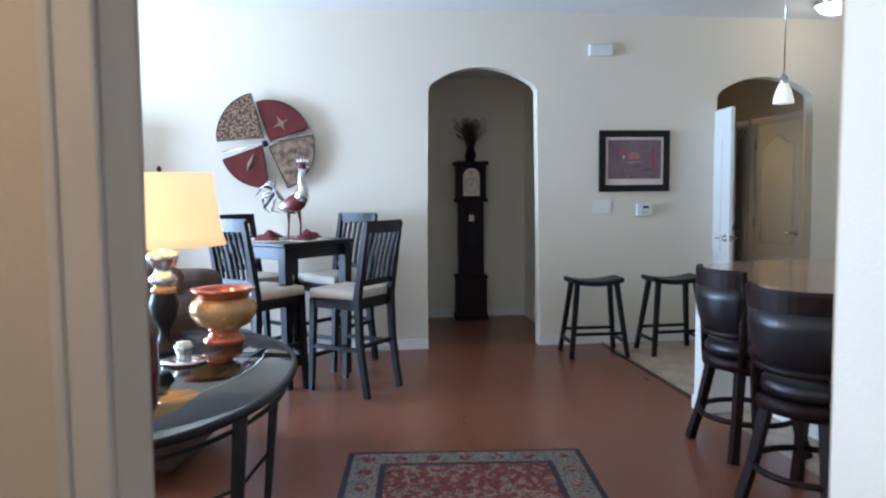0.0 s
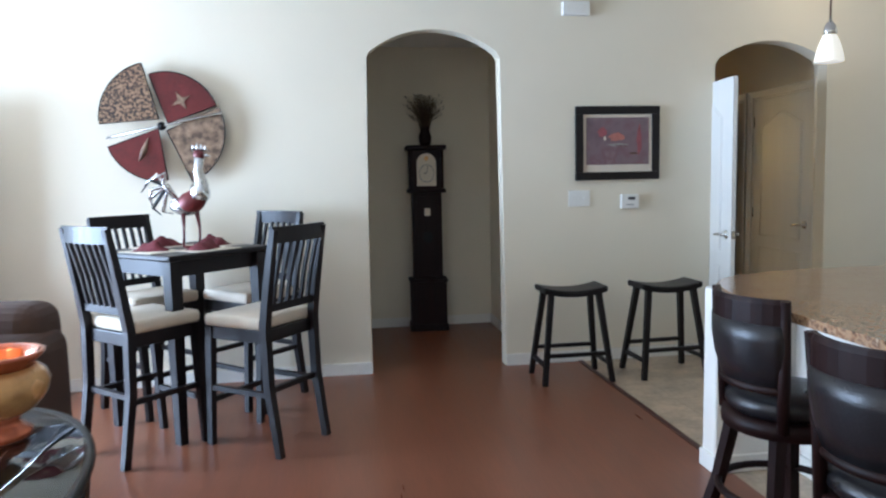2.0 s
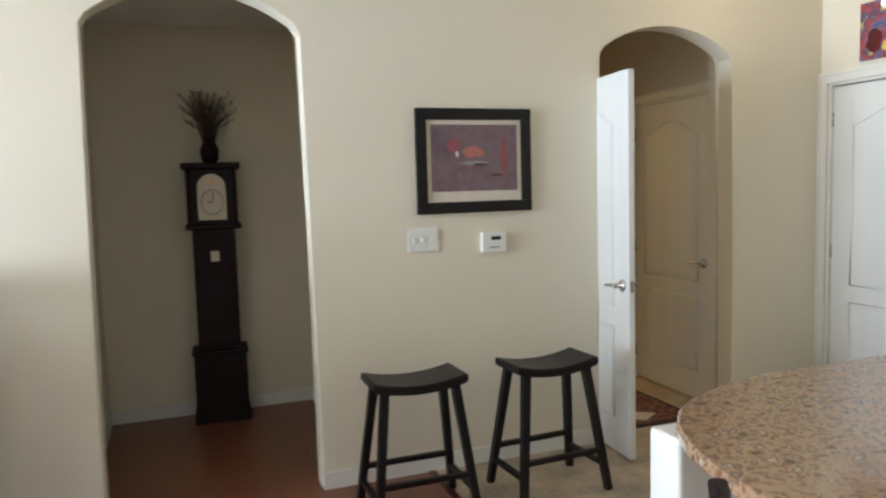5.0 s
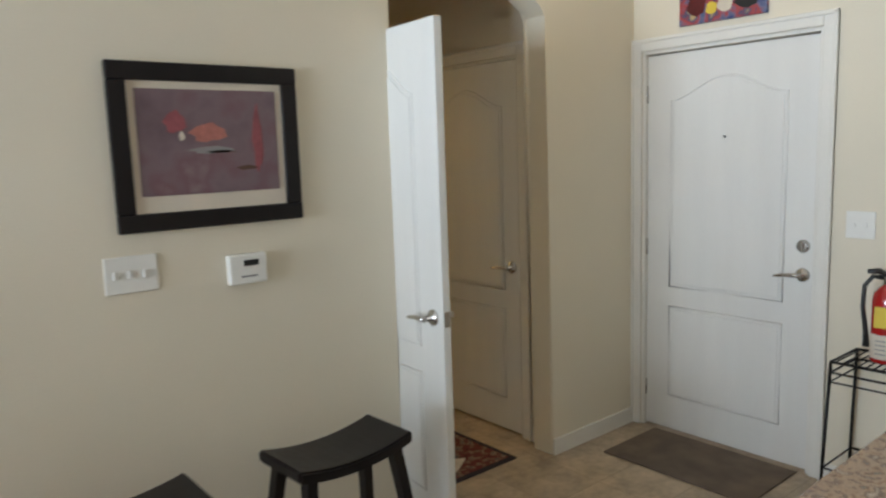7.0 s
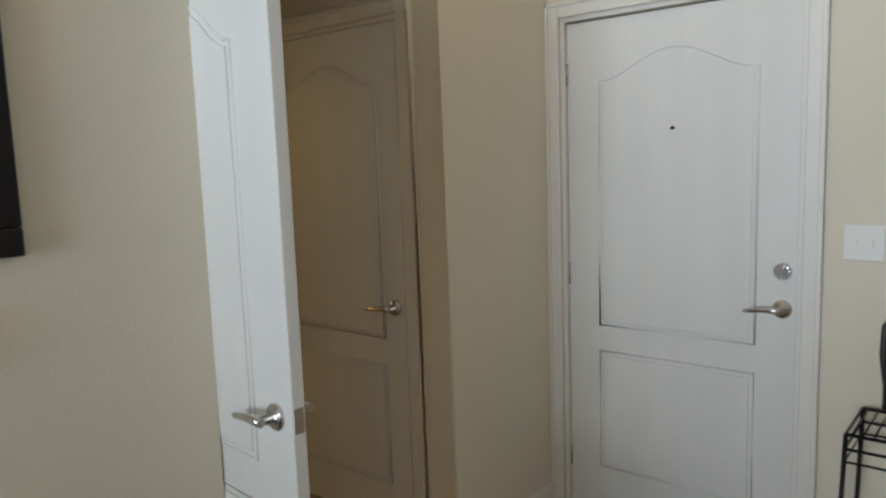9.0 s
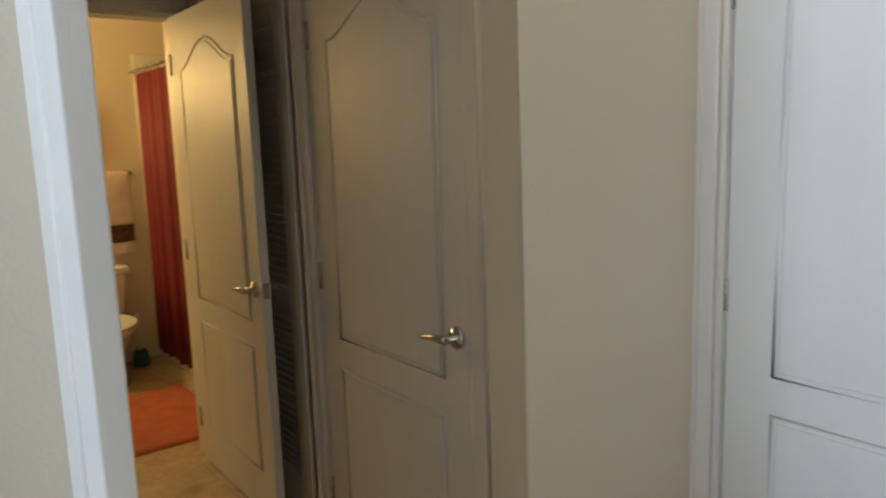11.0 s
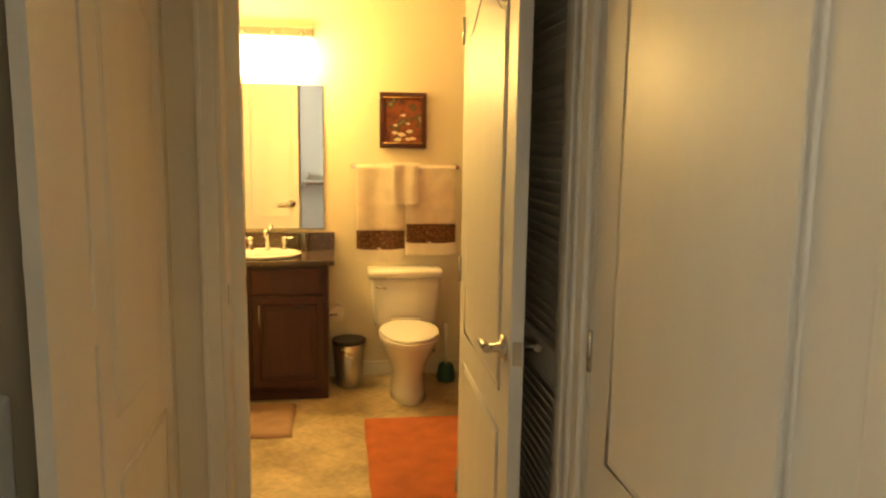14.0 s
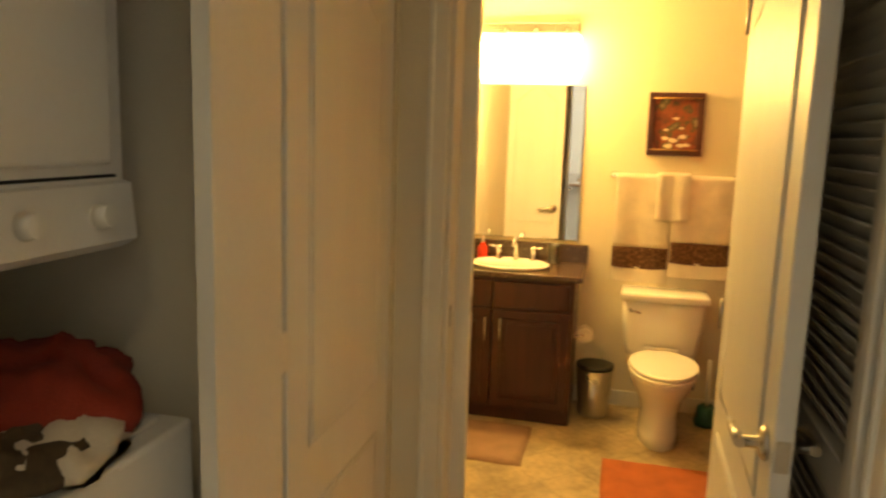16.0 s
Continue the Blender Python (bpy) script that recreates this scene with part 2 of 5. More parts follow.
def tube(bm, pts, radii, seg=10, closed=False, square=False):
    """A bar swept along points; radii is one number or one per point."""
    pts = [Vector(p) for p in pts]
    if not isinstance(radii, (list, tuple)):
        radii = [radii] * len(pts)
    n, rings, up = len(pts), [], None
    if square:
        seg = 4
    for i, p in enumerate(pts):
        d = (pts[(i + 1) % n] - pts[i - 1]) if closed else (pts[min(i + 1, n - 1)] - pts[max(i - 1, 0)])
        d.normalize()
        if up is None:
            up = Vector((0, 0, 1)) if abs(d.z) < 0.9 else Vector((0, 1, 0))
        side = d.cross(up).normalized()
        up = side.cross(d).normalized()
        off = math.pi / 4 if square else 0
        k = math.sqrt(2) if square else 1
        rings.append([bm.verts.new(p + radii[i] * k * (math.cos(off + 2 * math.pi * j / seg) * side + math.sin(off + 2 * math.pi * j / seg) * up)) for j in range(seg)])
    for i in range(n if closed else n - 1):
        a, b = rings[i], rings[(i + 1) % n]
        for j in range(seg):
            f = bm.faces.new((a[j], a[(j + 1) % seg], b[(j + 1) % seg], b[j]))
            f.smooth = not square
    if not closed:
        bm.faces.new(rings[0][::-1])
        bm.faces.new(rings[-1])
    return bm


def lathe(bm, profile, seg=28, cx=0.0, cy=0.0, z0=0.0, sx=1.0, sy=1.0):
    """A turned shape: profile rows of (radius, height)."""
    rings = []
    for r, z in profile:
        rings.append([bm.verts.new((cx + sx * max(r, 0.0005) * math.cos(2 * math.pi * j / seg), cy + sy * max(r, 0.0005) * math.sin(2 * math.pi * j / seg), z0 + z)) for j in range(seg)])
    for a, b in zip(rings, rings[1:]):
        for j in range(seg):
            f = bm.faces.new((a[j], a[(j + 1) % seg], b[(j + 1) % seg], b[j]))
            f.smooth = True
    bm.faces.new(rings[0][::-1])
    bm.faces.new(rings[-1])
    return bm


def prism(bm, pts, axis, lo, hi, bevel_keys=None, bevel=0.0):
    """A flat outline pushed out along an axis ("x", "y" or "z") from lo to hi. The outline is in the other two axes, in order."""
    def at(p, h):
        return {"x": (h, p[0], p[1]), "y": (p[0], h, p[1]), "z": (p[0], p[1], h)}[axis]
    a, b = [bm.verts.new(at(p, lo)) for p in pts], [bm.verts.new(at(p, hi)) for p in pts]
    bm.faces.new(a)
    bm.faces.new(b[::-1])
    n = len(pts)
    for i in range(n):
        bm.faces.new((a[i], b[i], b[(i + 1) % n], a[(i + 1) % n]))
    if bevel and bevel_keys:
        edges = []
        for ring in (a, b):
            for i in range(n):
                if i in bevel_keys and (i + 1) % n in bevel_keys:
                    e = bm.edges.get((ring[i], ring[(i + 1) % n]))
                    if e:
                        edges.append(e)
        bmesh.ops.bevel(bm, geom=edges, offset=bevel, segments=3, affect="EDGES", profile=0.5)
    bmesh.ops.recalc_face_normals(bm, faces=bm.faces)
    return bm


def mesh_object(name, bm, material, smooth=False):
    me = bpy.data.meshes.new(name)
    bmesh.ops.recalc_face_normals(bm, faces=bm.faces)
    if smooth:
        for f in bm.faces:
            f.smooth = True
    bm.to_mesh(me)
    bm.free()
    for m in (material if isinstance(material, (list, tuple)) else [material]):
        me.materials.append(m)
    return new(name, me)


def part(name, bm, material, parent, label="", smooth=False):
    ob = mesh_object(name, bm, material, smooth)
    ob.parent = parent
    if label:
        tagged(ob, label)
    return ob


def thing(name, m, label, category, group="", kind=""):
    ob = new(name)
    ob.empty_display_size = 0.1
    ob.matrix_world = m
    return tagged(ob, label, category, group, kind)


def solid(name, bm, material, label, category, m=None, group="", kind="", smooth=False):
    ob = mesh_object(name, bm, material, smooth)
    if m is not None:
        ob.matrix_world = m
    return tagged(ob, label, category, group, kind)


def B():
    return bmesh.new()


def arch(x0, x1, spring, rise, n=18):
    """The underside of an arch from x0 to x1, as points."""
    c, w = (x0 + x1) / 2, (x1 - x0) / 2
    r = (w * w + rise * rise) / (2 * rise)
    a0 = math.asin(w / r)
    return [(c + r * math.sin(-a0 + 2 * a0 * i / n), spring + rise - r + r * math.cos(-a0 + 2 * a0 * i / n)) for i in range(n + 1)]


def wall(name, axis, lo, hi, x0, x1, top, openings, label, bevel=0.0):
    """A wall with openings that reach the floor: (x0, x1, spring, rise); rise 0 is a straight head."""
    pts, keys = [(x0, 0.0)], set()
    for a, b, spring, rise in openings:
        k = len(pts)
        pts.append((a, 0.0))
        pts += arch(a, b, spring, rise) if rise else [(a, spring), (b, spring)]
        pts.append((b, 0.0))
        keys |= set(range(k, len(pts)))
    pts += [(x1, 0.0), (x1, top), (x0, top)]
    return solid(name, prism(B(), pts, axis, lo, hi, keys, bevel), M_WALL, label, "wall", kind="structure")
M_ROSE = mat("rose_print_ink", (0.27, 0.07, 0.08), 0.4, var=0.3, scale=14)
M_CORAL = mat("coral_print_ink", (0.42, 0.15, 0.12), 0.4, var=0.3, scale=14)

# ---- structure ----
H = 2.88
YB, WT = 5.30, 0.14          # living room's north wall
XE = 4.39                    # wall with the entry door
XL, XR = 2.67, 3.765          # side walls of the little hall
YD = 7.46                    # wall with the bathroom door
YW = 9.385                    # bathroom's end wall


def slab(name, a, b, material, label, category):
    return solid(name, box(B(), a, b), material, label, category, kind="structure")


slab("floor_wood", (-5.1, -3.3, -0.08), (1.715, YB + 1.7, 0.0), M_WOOD, "red-brown laminate floor of the living room", "floor")
slab("floor_tile", (1.715, -3.3, -0.08), (4.6, YB + 0.14, 0.0), M_TILE, "beige stone tile floor of kitchen and entry", "floor")
slab("floor_hall", (1.715, YB + 0.14, -0.08), (4.6, YD + 0.06, 0.0), M_TILE, "beige stone tile floor of the small hall", "floor")
slab("floor_bath", (1.9, YD + 0.06, -0.08), (5.0, 9.6, 0.0), M_BTILE, "mottled tan bathroom floor", "floor")
slab("ceiling", (-5.25, -3.45, H), (5.1, YB + WT, H + 0.1), M_CEIL, "off-white textured ceiling", "ceiling")
slab("ceiling_hall", (-0.3, YB + WT, 2.58), (5.1, 9.7, 2.68), M_CEIL, "off-white ceiling over hall and bathroom", "ceiling")

AL, AR, BL, BR = 0.165, 1.145, 2.75, 3.70
wall("wall_north", "y", YB, YB + WT, -5.25, XE + 0.15, H, [(AL, AR, 2.24, 0.185), (BL, BR, 2.20, 0.165)], "cream painted wall with two arched openings", 0.018)
# entry wall with its door opening (outline in y, z)
DY0, DY1 = 4.315, 5.245
wall("wall_east", "x", XE, XE + 0.15, -3.45, YB, H, [(DY0, DY1, 2.06, 0)], "cream painted wall around the entry door")
# unseen wall; its opening is made up to go with the fill lamp
wall("wall_south", "y", -3.45, -3.3, -5.25, XE + 0.15, H, [(-1.1, 0.5, 2.2, 0)], "cream painted wall behind the walker")
wall("wall_west", "x", -5.25, -5.1, -3.3, YB, H, [(2.6, 5.0, 2.25, 0)], "cream painted wall with wide glazed opening")
wall("wall_doorway", "y", 0.14, 0.315, -5.1, XE, H, [(-0.765, 0.43, 2.30, 0)], "cream wall with the cased opening walked through", 0.01)
# alcove behind the first arch
wall("wall_alcove_back", "y", 6.89, 6.97, -0.05, 1.55, 2.58, [], "cream wall at the back of the alcove")
wall("wall_alcove_west", "x", -0.02, 0.06, YB + WT, 6.89, 2.58, [], "cream side wall of the alcove")
wall("wall_alcove_east", "x", 1.39, 1.47, YB + WT, 6.89, 2.58, [], "cream side wall of the alcove")
# hall
wall("wall_hall_west", "x", XL - 0.11, XL, YB + WT, YD, 2.58, [(5.63, 7.425, 2.06, 0)], "cream hall wall with laundry closet opening")
wall("wall_hall_east", "x", XR, XR + 0.11, YB + WT, YD, 2.58, [(5.56, 6.40, 2.05, 0), (6.56, 7.26, 2.05, 0)], "cream hall wall with two doors")
wall("wall_bath_door", "y", YD, YD + 0.11, 1.70, 4.95, 2.58, [(2.83, 3.70, 2.05, 0)], "cream wall with the bathroom doorway")
wall("wall_bath_back", "y", YW, YW + 0.1, 1.95, 4.95, 2.58, [], "yellow-lit cream bathroom wall")
wall("wall_bath_west", "x", 2.35, 2.45, YD + 0.11, YW, 2.58, [], "cream bathroom side wall")
wall("wall_bath_east", "x", 4.80, 4.90, YD + 0.11, YW, 2.58, [], "cream bathroom side wall by the tub")
wall("wall_laundry_side", "y", 6.70, 6.78, 1.86, XL - 0.11, 2.58, [], "shaded side wall of the laundry closet")
wall("wall_laundry_back", "x", 1.78, 1.86, YB + WT, YD, 2.58, [], "shaded back wall of the laundry closet")
wall("wall_closet_back", "x", 4.5, 4.6, YB + WT, YD, 2.58, [], "shaded closet wall behind the hall doors")


def base(name, a, b):
    slab(name, a, b, M_TRIM, "white painted baseboard", "baseboard")


T = 0.012
base("baseboard", (-5.1, YB - T, 0), (AL - 0.005, YB, 0.085))
base("baseboard", (AR + 0.005, YB - T, 0), (BL - 0.005, YB, 0.085))
base("baseboard", (BR + 0.005, YB - T, 0), (XE, YB, 0.085))
base("baseboard", (0.06, 6.89 - T, 0), (1.39, 6.89, 0.085))
base("baseboard", (1.39 - T, YB + WT, 0), (1.39, 6.89 - T, 0.085))
base("baseboard", (0.06, YB + WT, 0), (0.06 + T, 6.89 - T, 0.085))
base("baseboard", (XE - T, 0.315, 0), (XE, DY0 - 0.065, 0.085))
base("baseboard", (2.45, YW - T, 0), (4.0, YW, 0.085))
base("baseboard", (XR - T, YB + WT, 0), (XR, 5.56 - 0.065, 0.085))
slab("trim_threshold", (1.70, 3.45, 0.0), (1.735, YB - T, 0.006), M_CHERRY, "dark strip between laminate and tile", "trim")


def casing(name, axis, at, out, a, b, top, w=0.062, d=0.016):
    """Door casing on one side of a wall: two legs and a head, with a rounded back band. axis: the wall's normal."""
    bm = B()
    lo, hi = (at, at + out * d)
    lo, hi = min(lo, hi), max(lo, hi)
    rows = [((a - w, 0), (a, top + w)), ((b, 0), (b + w, top + w)), ((a, top), (b, top + w))]
    for p, q in rows:
        if axis == "x":
            box(bm, (lo, p[0], p[1]), (hi, q[0], q[1]), 0.005)
        else:
            box(bm, (p[0], lo, p[1]), (q[0], hi, q[1]), 0.005)
    lo2, hi2 = sorted((at, at + out * (d + 0.008)))
    for p, q in [((a - w, 0), (a - w + 0.018, top + w)), ((b + w - 0.018, 0), (b + w, top + w)), ((a - w, top + w - 0.018), (b + w, top + w + 0.002))]:
        if axis == "x":
            box(bm, (lo2, p[0], p[1]), (hi2, q[0], q[1]), 0.005)
        else:
            box(bm, (p[0], lo2, p[1]), (q[0], hi2, q[1]), 0.005)
    return solid(name, bm, M_TRIM, "white painted door casing", "trim", kind="structure")


def jamb(name, axis, lo, hi, a, b, top, t=0.018):
    bm = B()
    for p, q in [((a, 0), (a + t, top)), ((b - t, 0), (b, top)), ((a + t, top - t), (b - t, top))]:
        if axis == "x":
            box(bm, (lo, p[0], p[1]), (hi, q[0], q[1]), 0.002, 1)
        else:
            box(bm, (p[0], lo, p[1]), (q[0], hi, q[1]), 0.002, 1)
    return solid(name, bm, M_TRIM, "white painted door jamb", "trim", kind="structure")


casing("trim_entry", "x", XE, -1, DY0, DY1, 2.06)
casing("trim_hall_door", "x", XR, -1, 5.56, 6.40, 2.05)
casing("trim_louvre_door", "x", XR, -1, 6.56, 7.26, 2.05)
casing("trim_bath_door", "y", YD, -1, 2.83, 3.70, 2.05)
slab("wall_hall_return", (XL, YB + WT, 0), (2.75, 5.63, 2.58), M_WALL, "cream return wall beside the laundry door", "wall")
slab("trim_laundry", (XL - 0.035, 6.40, 0), (XL, 6.662, 2.05), M_TRIM, "wide white mullion board of the laundry closet", "trim")
casing("trim_doorway", "y", 0.14, -1, -0.765, 0.43, 2.30, 0.07)
jamb("trim_entry_jamb", "x", XE + 0.002, XE + 0.148, DY0, DY1, 2.06)
jamb("trim_hall_jamb", "x", XR + 0.002, XR + 0.108, 5.56, 6.40, 2.05)
jamb("trim_louvre_jamb", "x", XR + 0.002, XR + 0.108, 6.56, 7.26, 2.05)
jamb("trim_bath_jamb", "y", YD + 0.002, YD + 0.108, 2.83, 3.70, 2.05)

# ---- doors: built lying in x (width) and z, hinge at x = 0, face towards -y ----


def lever(bm, x, y, z, out, way):
    """Rosette, neck and a bent lever; out: side (-1 or 1), way: direction of the lever."""
    prof = [(0.0, 0.0), (0.033, 0.0), (0.033, 0.006), (0.026, 0.012), (0.012, 0.014), (0.011, 0.045)]
    seg, rings = 18, []
    for r, h in prof:
        rings.append([bm.verts.new((x + r * math.cos(2 * math.pi * j / seg), y + out * h, z + r * math.sin(2 * math.pi * j / seg))) for j in range(seg)])
    for a, b in zip(rings, rings[1:]):
        for j in range(seg):
            bm.faces.new((a[j], a[(j + 1) % seg], b[(j + 1) % seg], b[j])).smooth = True
    bm.faces.new(rings[-1])
    pts = [(x - way * 0.012, y + out * 0.048, z), (x + way * 0.02, y + out * 0.05, z + 0.002), (x + way * 0.06, y + out * 0.05, z), (x + way * 0.095, y + out * 0.048, z - 0.006), (x + way * 0.118, y + out * 0.042, z - 0.010)]
    tube(bm, pts, [0.011, 0.011, 0.009, 0.008, 0.006], 10)
    return bm


def panel_outline(x0, x1, z0, z1, rise):
    """A panel's outline; with a rise its head is an eyebrow arch with small shoulders."""
    if not rise:
        return [(x0, z0), (x1, z0), (x1, z1), (x0, z1)]
    w, n = x1 - x0, 16
    head = [(x1 - w * i / n, z1 - rise + rise * (0.5 - 0.5 * math.cos(2 * math.pi * min(max((i / n - 0.04) / 0.92, 0), 1))) ** 0.8) for i in range(n + 1)]
    return [(x0, z0), (x1, z0)] + head


def panel_door(name, m, w, h, label, lever_x, panels=((0.20, 0.70, 0), (0.81, 1.90, 0.10)), stile=0.115, bolt=False, peep=False, sides=(-1, 1), t=0.035, lever_z=0.94, handle=True):
    d = thing(name, m, label, "door", kind="structure")
    bm = B()
    box(bm, (0, -t / 2, 0.01), (w, t / 2, h), 0.003)
    part("leaf", bm, M_DOOR, d)
    for out in sides:
        for z0, z1, rise in panels:
            o = panel_outline(stile, w - stile, z0, z1, rise)
            y = out * t / 2
            bm = B()
            tube(bm, [(x, y - out * 0.001, z) for x, z in o], 0.006, 8, closed=True)
            inner = panel_outline(stile + 0.016, w - stile - 0.016, z0 + 0.016, z1 - 0.016, rise)
            prism(bm, inner, "y", min(y, y + out * 0.004), max(y, y + out * 0.004), set(range(len(inner))), 0.0035)
            part("panel", bm, M_DOOR, d)
    if handle:
        way = 1 if lever_x < w / 2 else -1
        for out in sides:
            part("door_handle", lever(B(), lever_x, out * t / 2, lever_z, out, way), M_CHROME, d, "brushed nickel lever handle")
        edge = w if lever_x > w / 2 else 0
        bm = box(B(), (edge - 0.002, -0.0125, lever_z - 0.03), (edge + 0.0015, 0.0125, lever_z + 0.03), 0.001, 1)
        part("latch_plate", bm, M_CHROME, d)
    for z in (0.22, h / 2, h - 0.2):
        hx = 0.0 if lever_x > w / 2 else w
        bm = B()
        tube(bm, [(hx, -t / 2 - 0.004, z - 0.045), (hx, -t / 2 - 0.004, z + 0.045)], 0.006, 8)
        part("hinge", bm, M_CHROME, d)
    if bolt:
        bm = B()
        for r, y0, y1 in ((0.030, 0.0, 0.010), (0.022, 0.010, 0.018)):
            tube(bm, [(lever_x, -t / 2 - y0, 1.085), (lever_x, -t / 2 - y1, 1.085)], r, 18)
        box(bm, (lever_x - 0.005, -t / 2 - 0.035, 1.065), (lever_x + 0.005, -t / 2 - 0.016, 1.105), 0.002)
        part("deadbolt", bm, M_CHROME, d, "round nickel deadbolt")
    if peep:
        part("peephole", tube(B(), [(w / 2, -t / 2, 1.60), (w / 2, -t / 2 - 0.004, 1.60)], 0.008, 12), M_BLACK, d)
    return d


# entry door, seen from inside; its face looks to -x
panel_door("door_1", pose(XE + 0.045, DY1 - 0.02, 0, 0, 0, -90), DY1 - DY0 - 0.04, 2.035, "white moulded entry door, shut, with lever and deadbolt", 0.842, bolt=True, peep=True, t=0.044, sides=(-1,), lever_z=0.95, stile=0.14)
# shut hall door in the east wall
panel_door("door_2", pose(XR + 0.02, 6.38, 0, 0, 0, -90), 0.80, 2.03, "cream moulded two-panel hall door, shut", 0.745, sides=(-1,))
# bathroom door, swung out into the hall
BX, BY = 3.678, 7.43
turn = math.degrees(math.atan2(6.62 - BY, 3.665 - BX))
panel_door("door_3", pose(BX, BY, 0, 0, 0, turn), 0.81, 2.03, "cream moulded bathroom door standing open into the hall", 0.75)
# laundry doors: the near leaf thrown back towards the arch, the far one shut
panel_door("door_4", pose(2.80, 5.69, 0, 0, 0, math.degrees(math.atan2(4.97 - 5.69, 2.742 - 2.80))), 0.722, 2.06, "white laundry door thrown wide open through the arch", 0.657, stile=0.16)
panel_door("door_5", pose(XL - 0.02, 7.415, 0, 0, 0, -90), 0.722, 2.03, "cream moulded laundry door leaf, shut", 0.655, handle=False, panels=((0.20, 0.58, 0), (0.745, 1.90, 0.10)))
# a shut door on the bathroom's own side, seen in the mirror
panel_door("door_6", pose(2.452, YD + 0.13, 0, 0, 0, 0), 0.445, 2.03, "cream closet door inside the bathroom", 0.385, sides=(1,), stile=0.06)


def louvre_door(m, w, h):
    d = thing("door_7", m, "cream louvred utility closet door, shut", "door", kind="structure")
    t, s = 0.034, 0.075
    for name, a, b in (("stile", (0, -t / 2, 0.01), (s, t / 2, h)), ("stile", (w - s, -t / 2, 0.01), (w, t / 2, h)), ("rail", (s, -t / 2, 0.01), (w - s, t / 2, 0.16)), ("rail", (s, -t / 2, h - 0.1), (w - s, t / 2, h)), ("rail", (s, -t / 2, 0.84), (w - s, t / 2, 0.93))):
        part(name, box(B(), a, b, 0.003), M_LOUVRE, d)
    bm = B()
    box(bm, (s, -0.019, -0.0035), (w - s, 0.019, 0.0035), 0.002, 1)
    first = part("slat", bm, M_LOUVRE, d)
    zs = [0.185 + 0.030 * i for i in range(22)] + [0.955 + 0.030 * i for i in range(33)]
    for i, z in enumerate(zs):
        ob = first if i == 0 else first.copy()
        if i:
            scene.collection.objects.link(ob)
        ob.location, ob.rotation_euler = (0, 0, z), (radians(-58), 0, 0)
    part("backing", box(B(), (s, t / 2 - 0.002, 0.16), (w - s, t / 2, h - 0.1)), M_LOUVRE, d)
    return d


louvre_door(pose(XR + 0.022, 7.245, 0, 0, 0, -90), 0.67, 2.03)

# ---- pub table and chairs ----


def pub_table(m, w, d, h):
    t = thing("pub_table", m, "square black wooden counter-height dining table", "table")
    part("tabletop", box(B(), (-w / 2, -d / 2, h - 0.032), (w / 2, d / 2, h), 0.008), M_DARK, t)
    bm = B()
    i, k = 0.05, 0.022
    for a, b in (((-w / 2 + i, -d / 2 + i), (w / 2 - i, -d / 2 + i + k)), ((-w / 2 + i, d / 2 - i - k), (w / 2 - i, d / 2 - i)), ((-w / 2 + i, -d / 2 + i + k), (-w / 2 + i + k, d / 2 - i - k)), ((w / 2 - i - k, -d / 2 + i + k), (w / 2 - i, d / 2 - i - k))):
        box(bm, (*a, h - 0.12), (*b, h - 0.032), 0.003)
    part("apron", bm, M_DARK, t)
    for sx in (-1, 1):
        for sy in (-1, 1):
            bm = B()
            x, y = sx * (w / 2 - 0.045), sy * (d / 2 - 0.045)
            tube(bm, [(x, y, 0), (x, y, h - 0.034)], [0.024, 0.036], square=True)
            part("leg", bm, M_DARK, t)
    return t


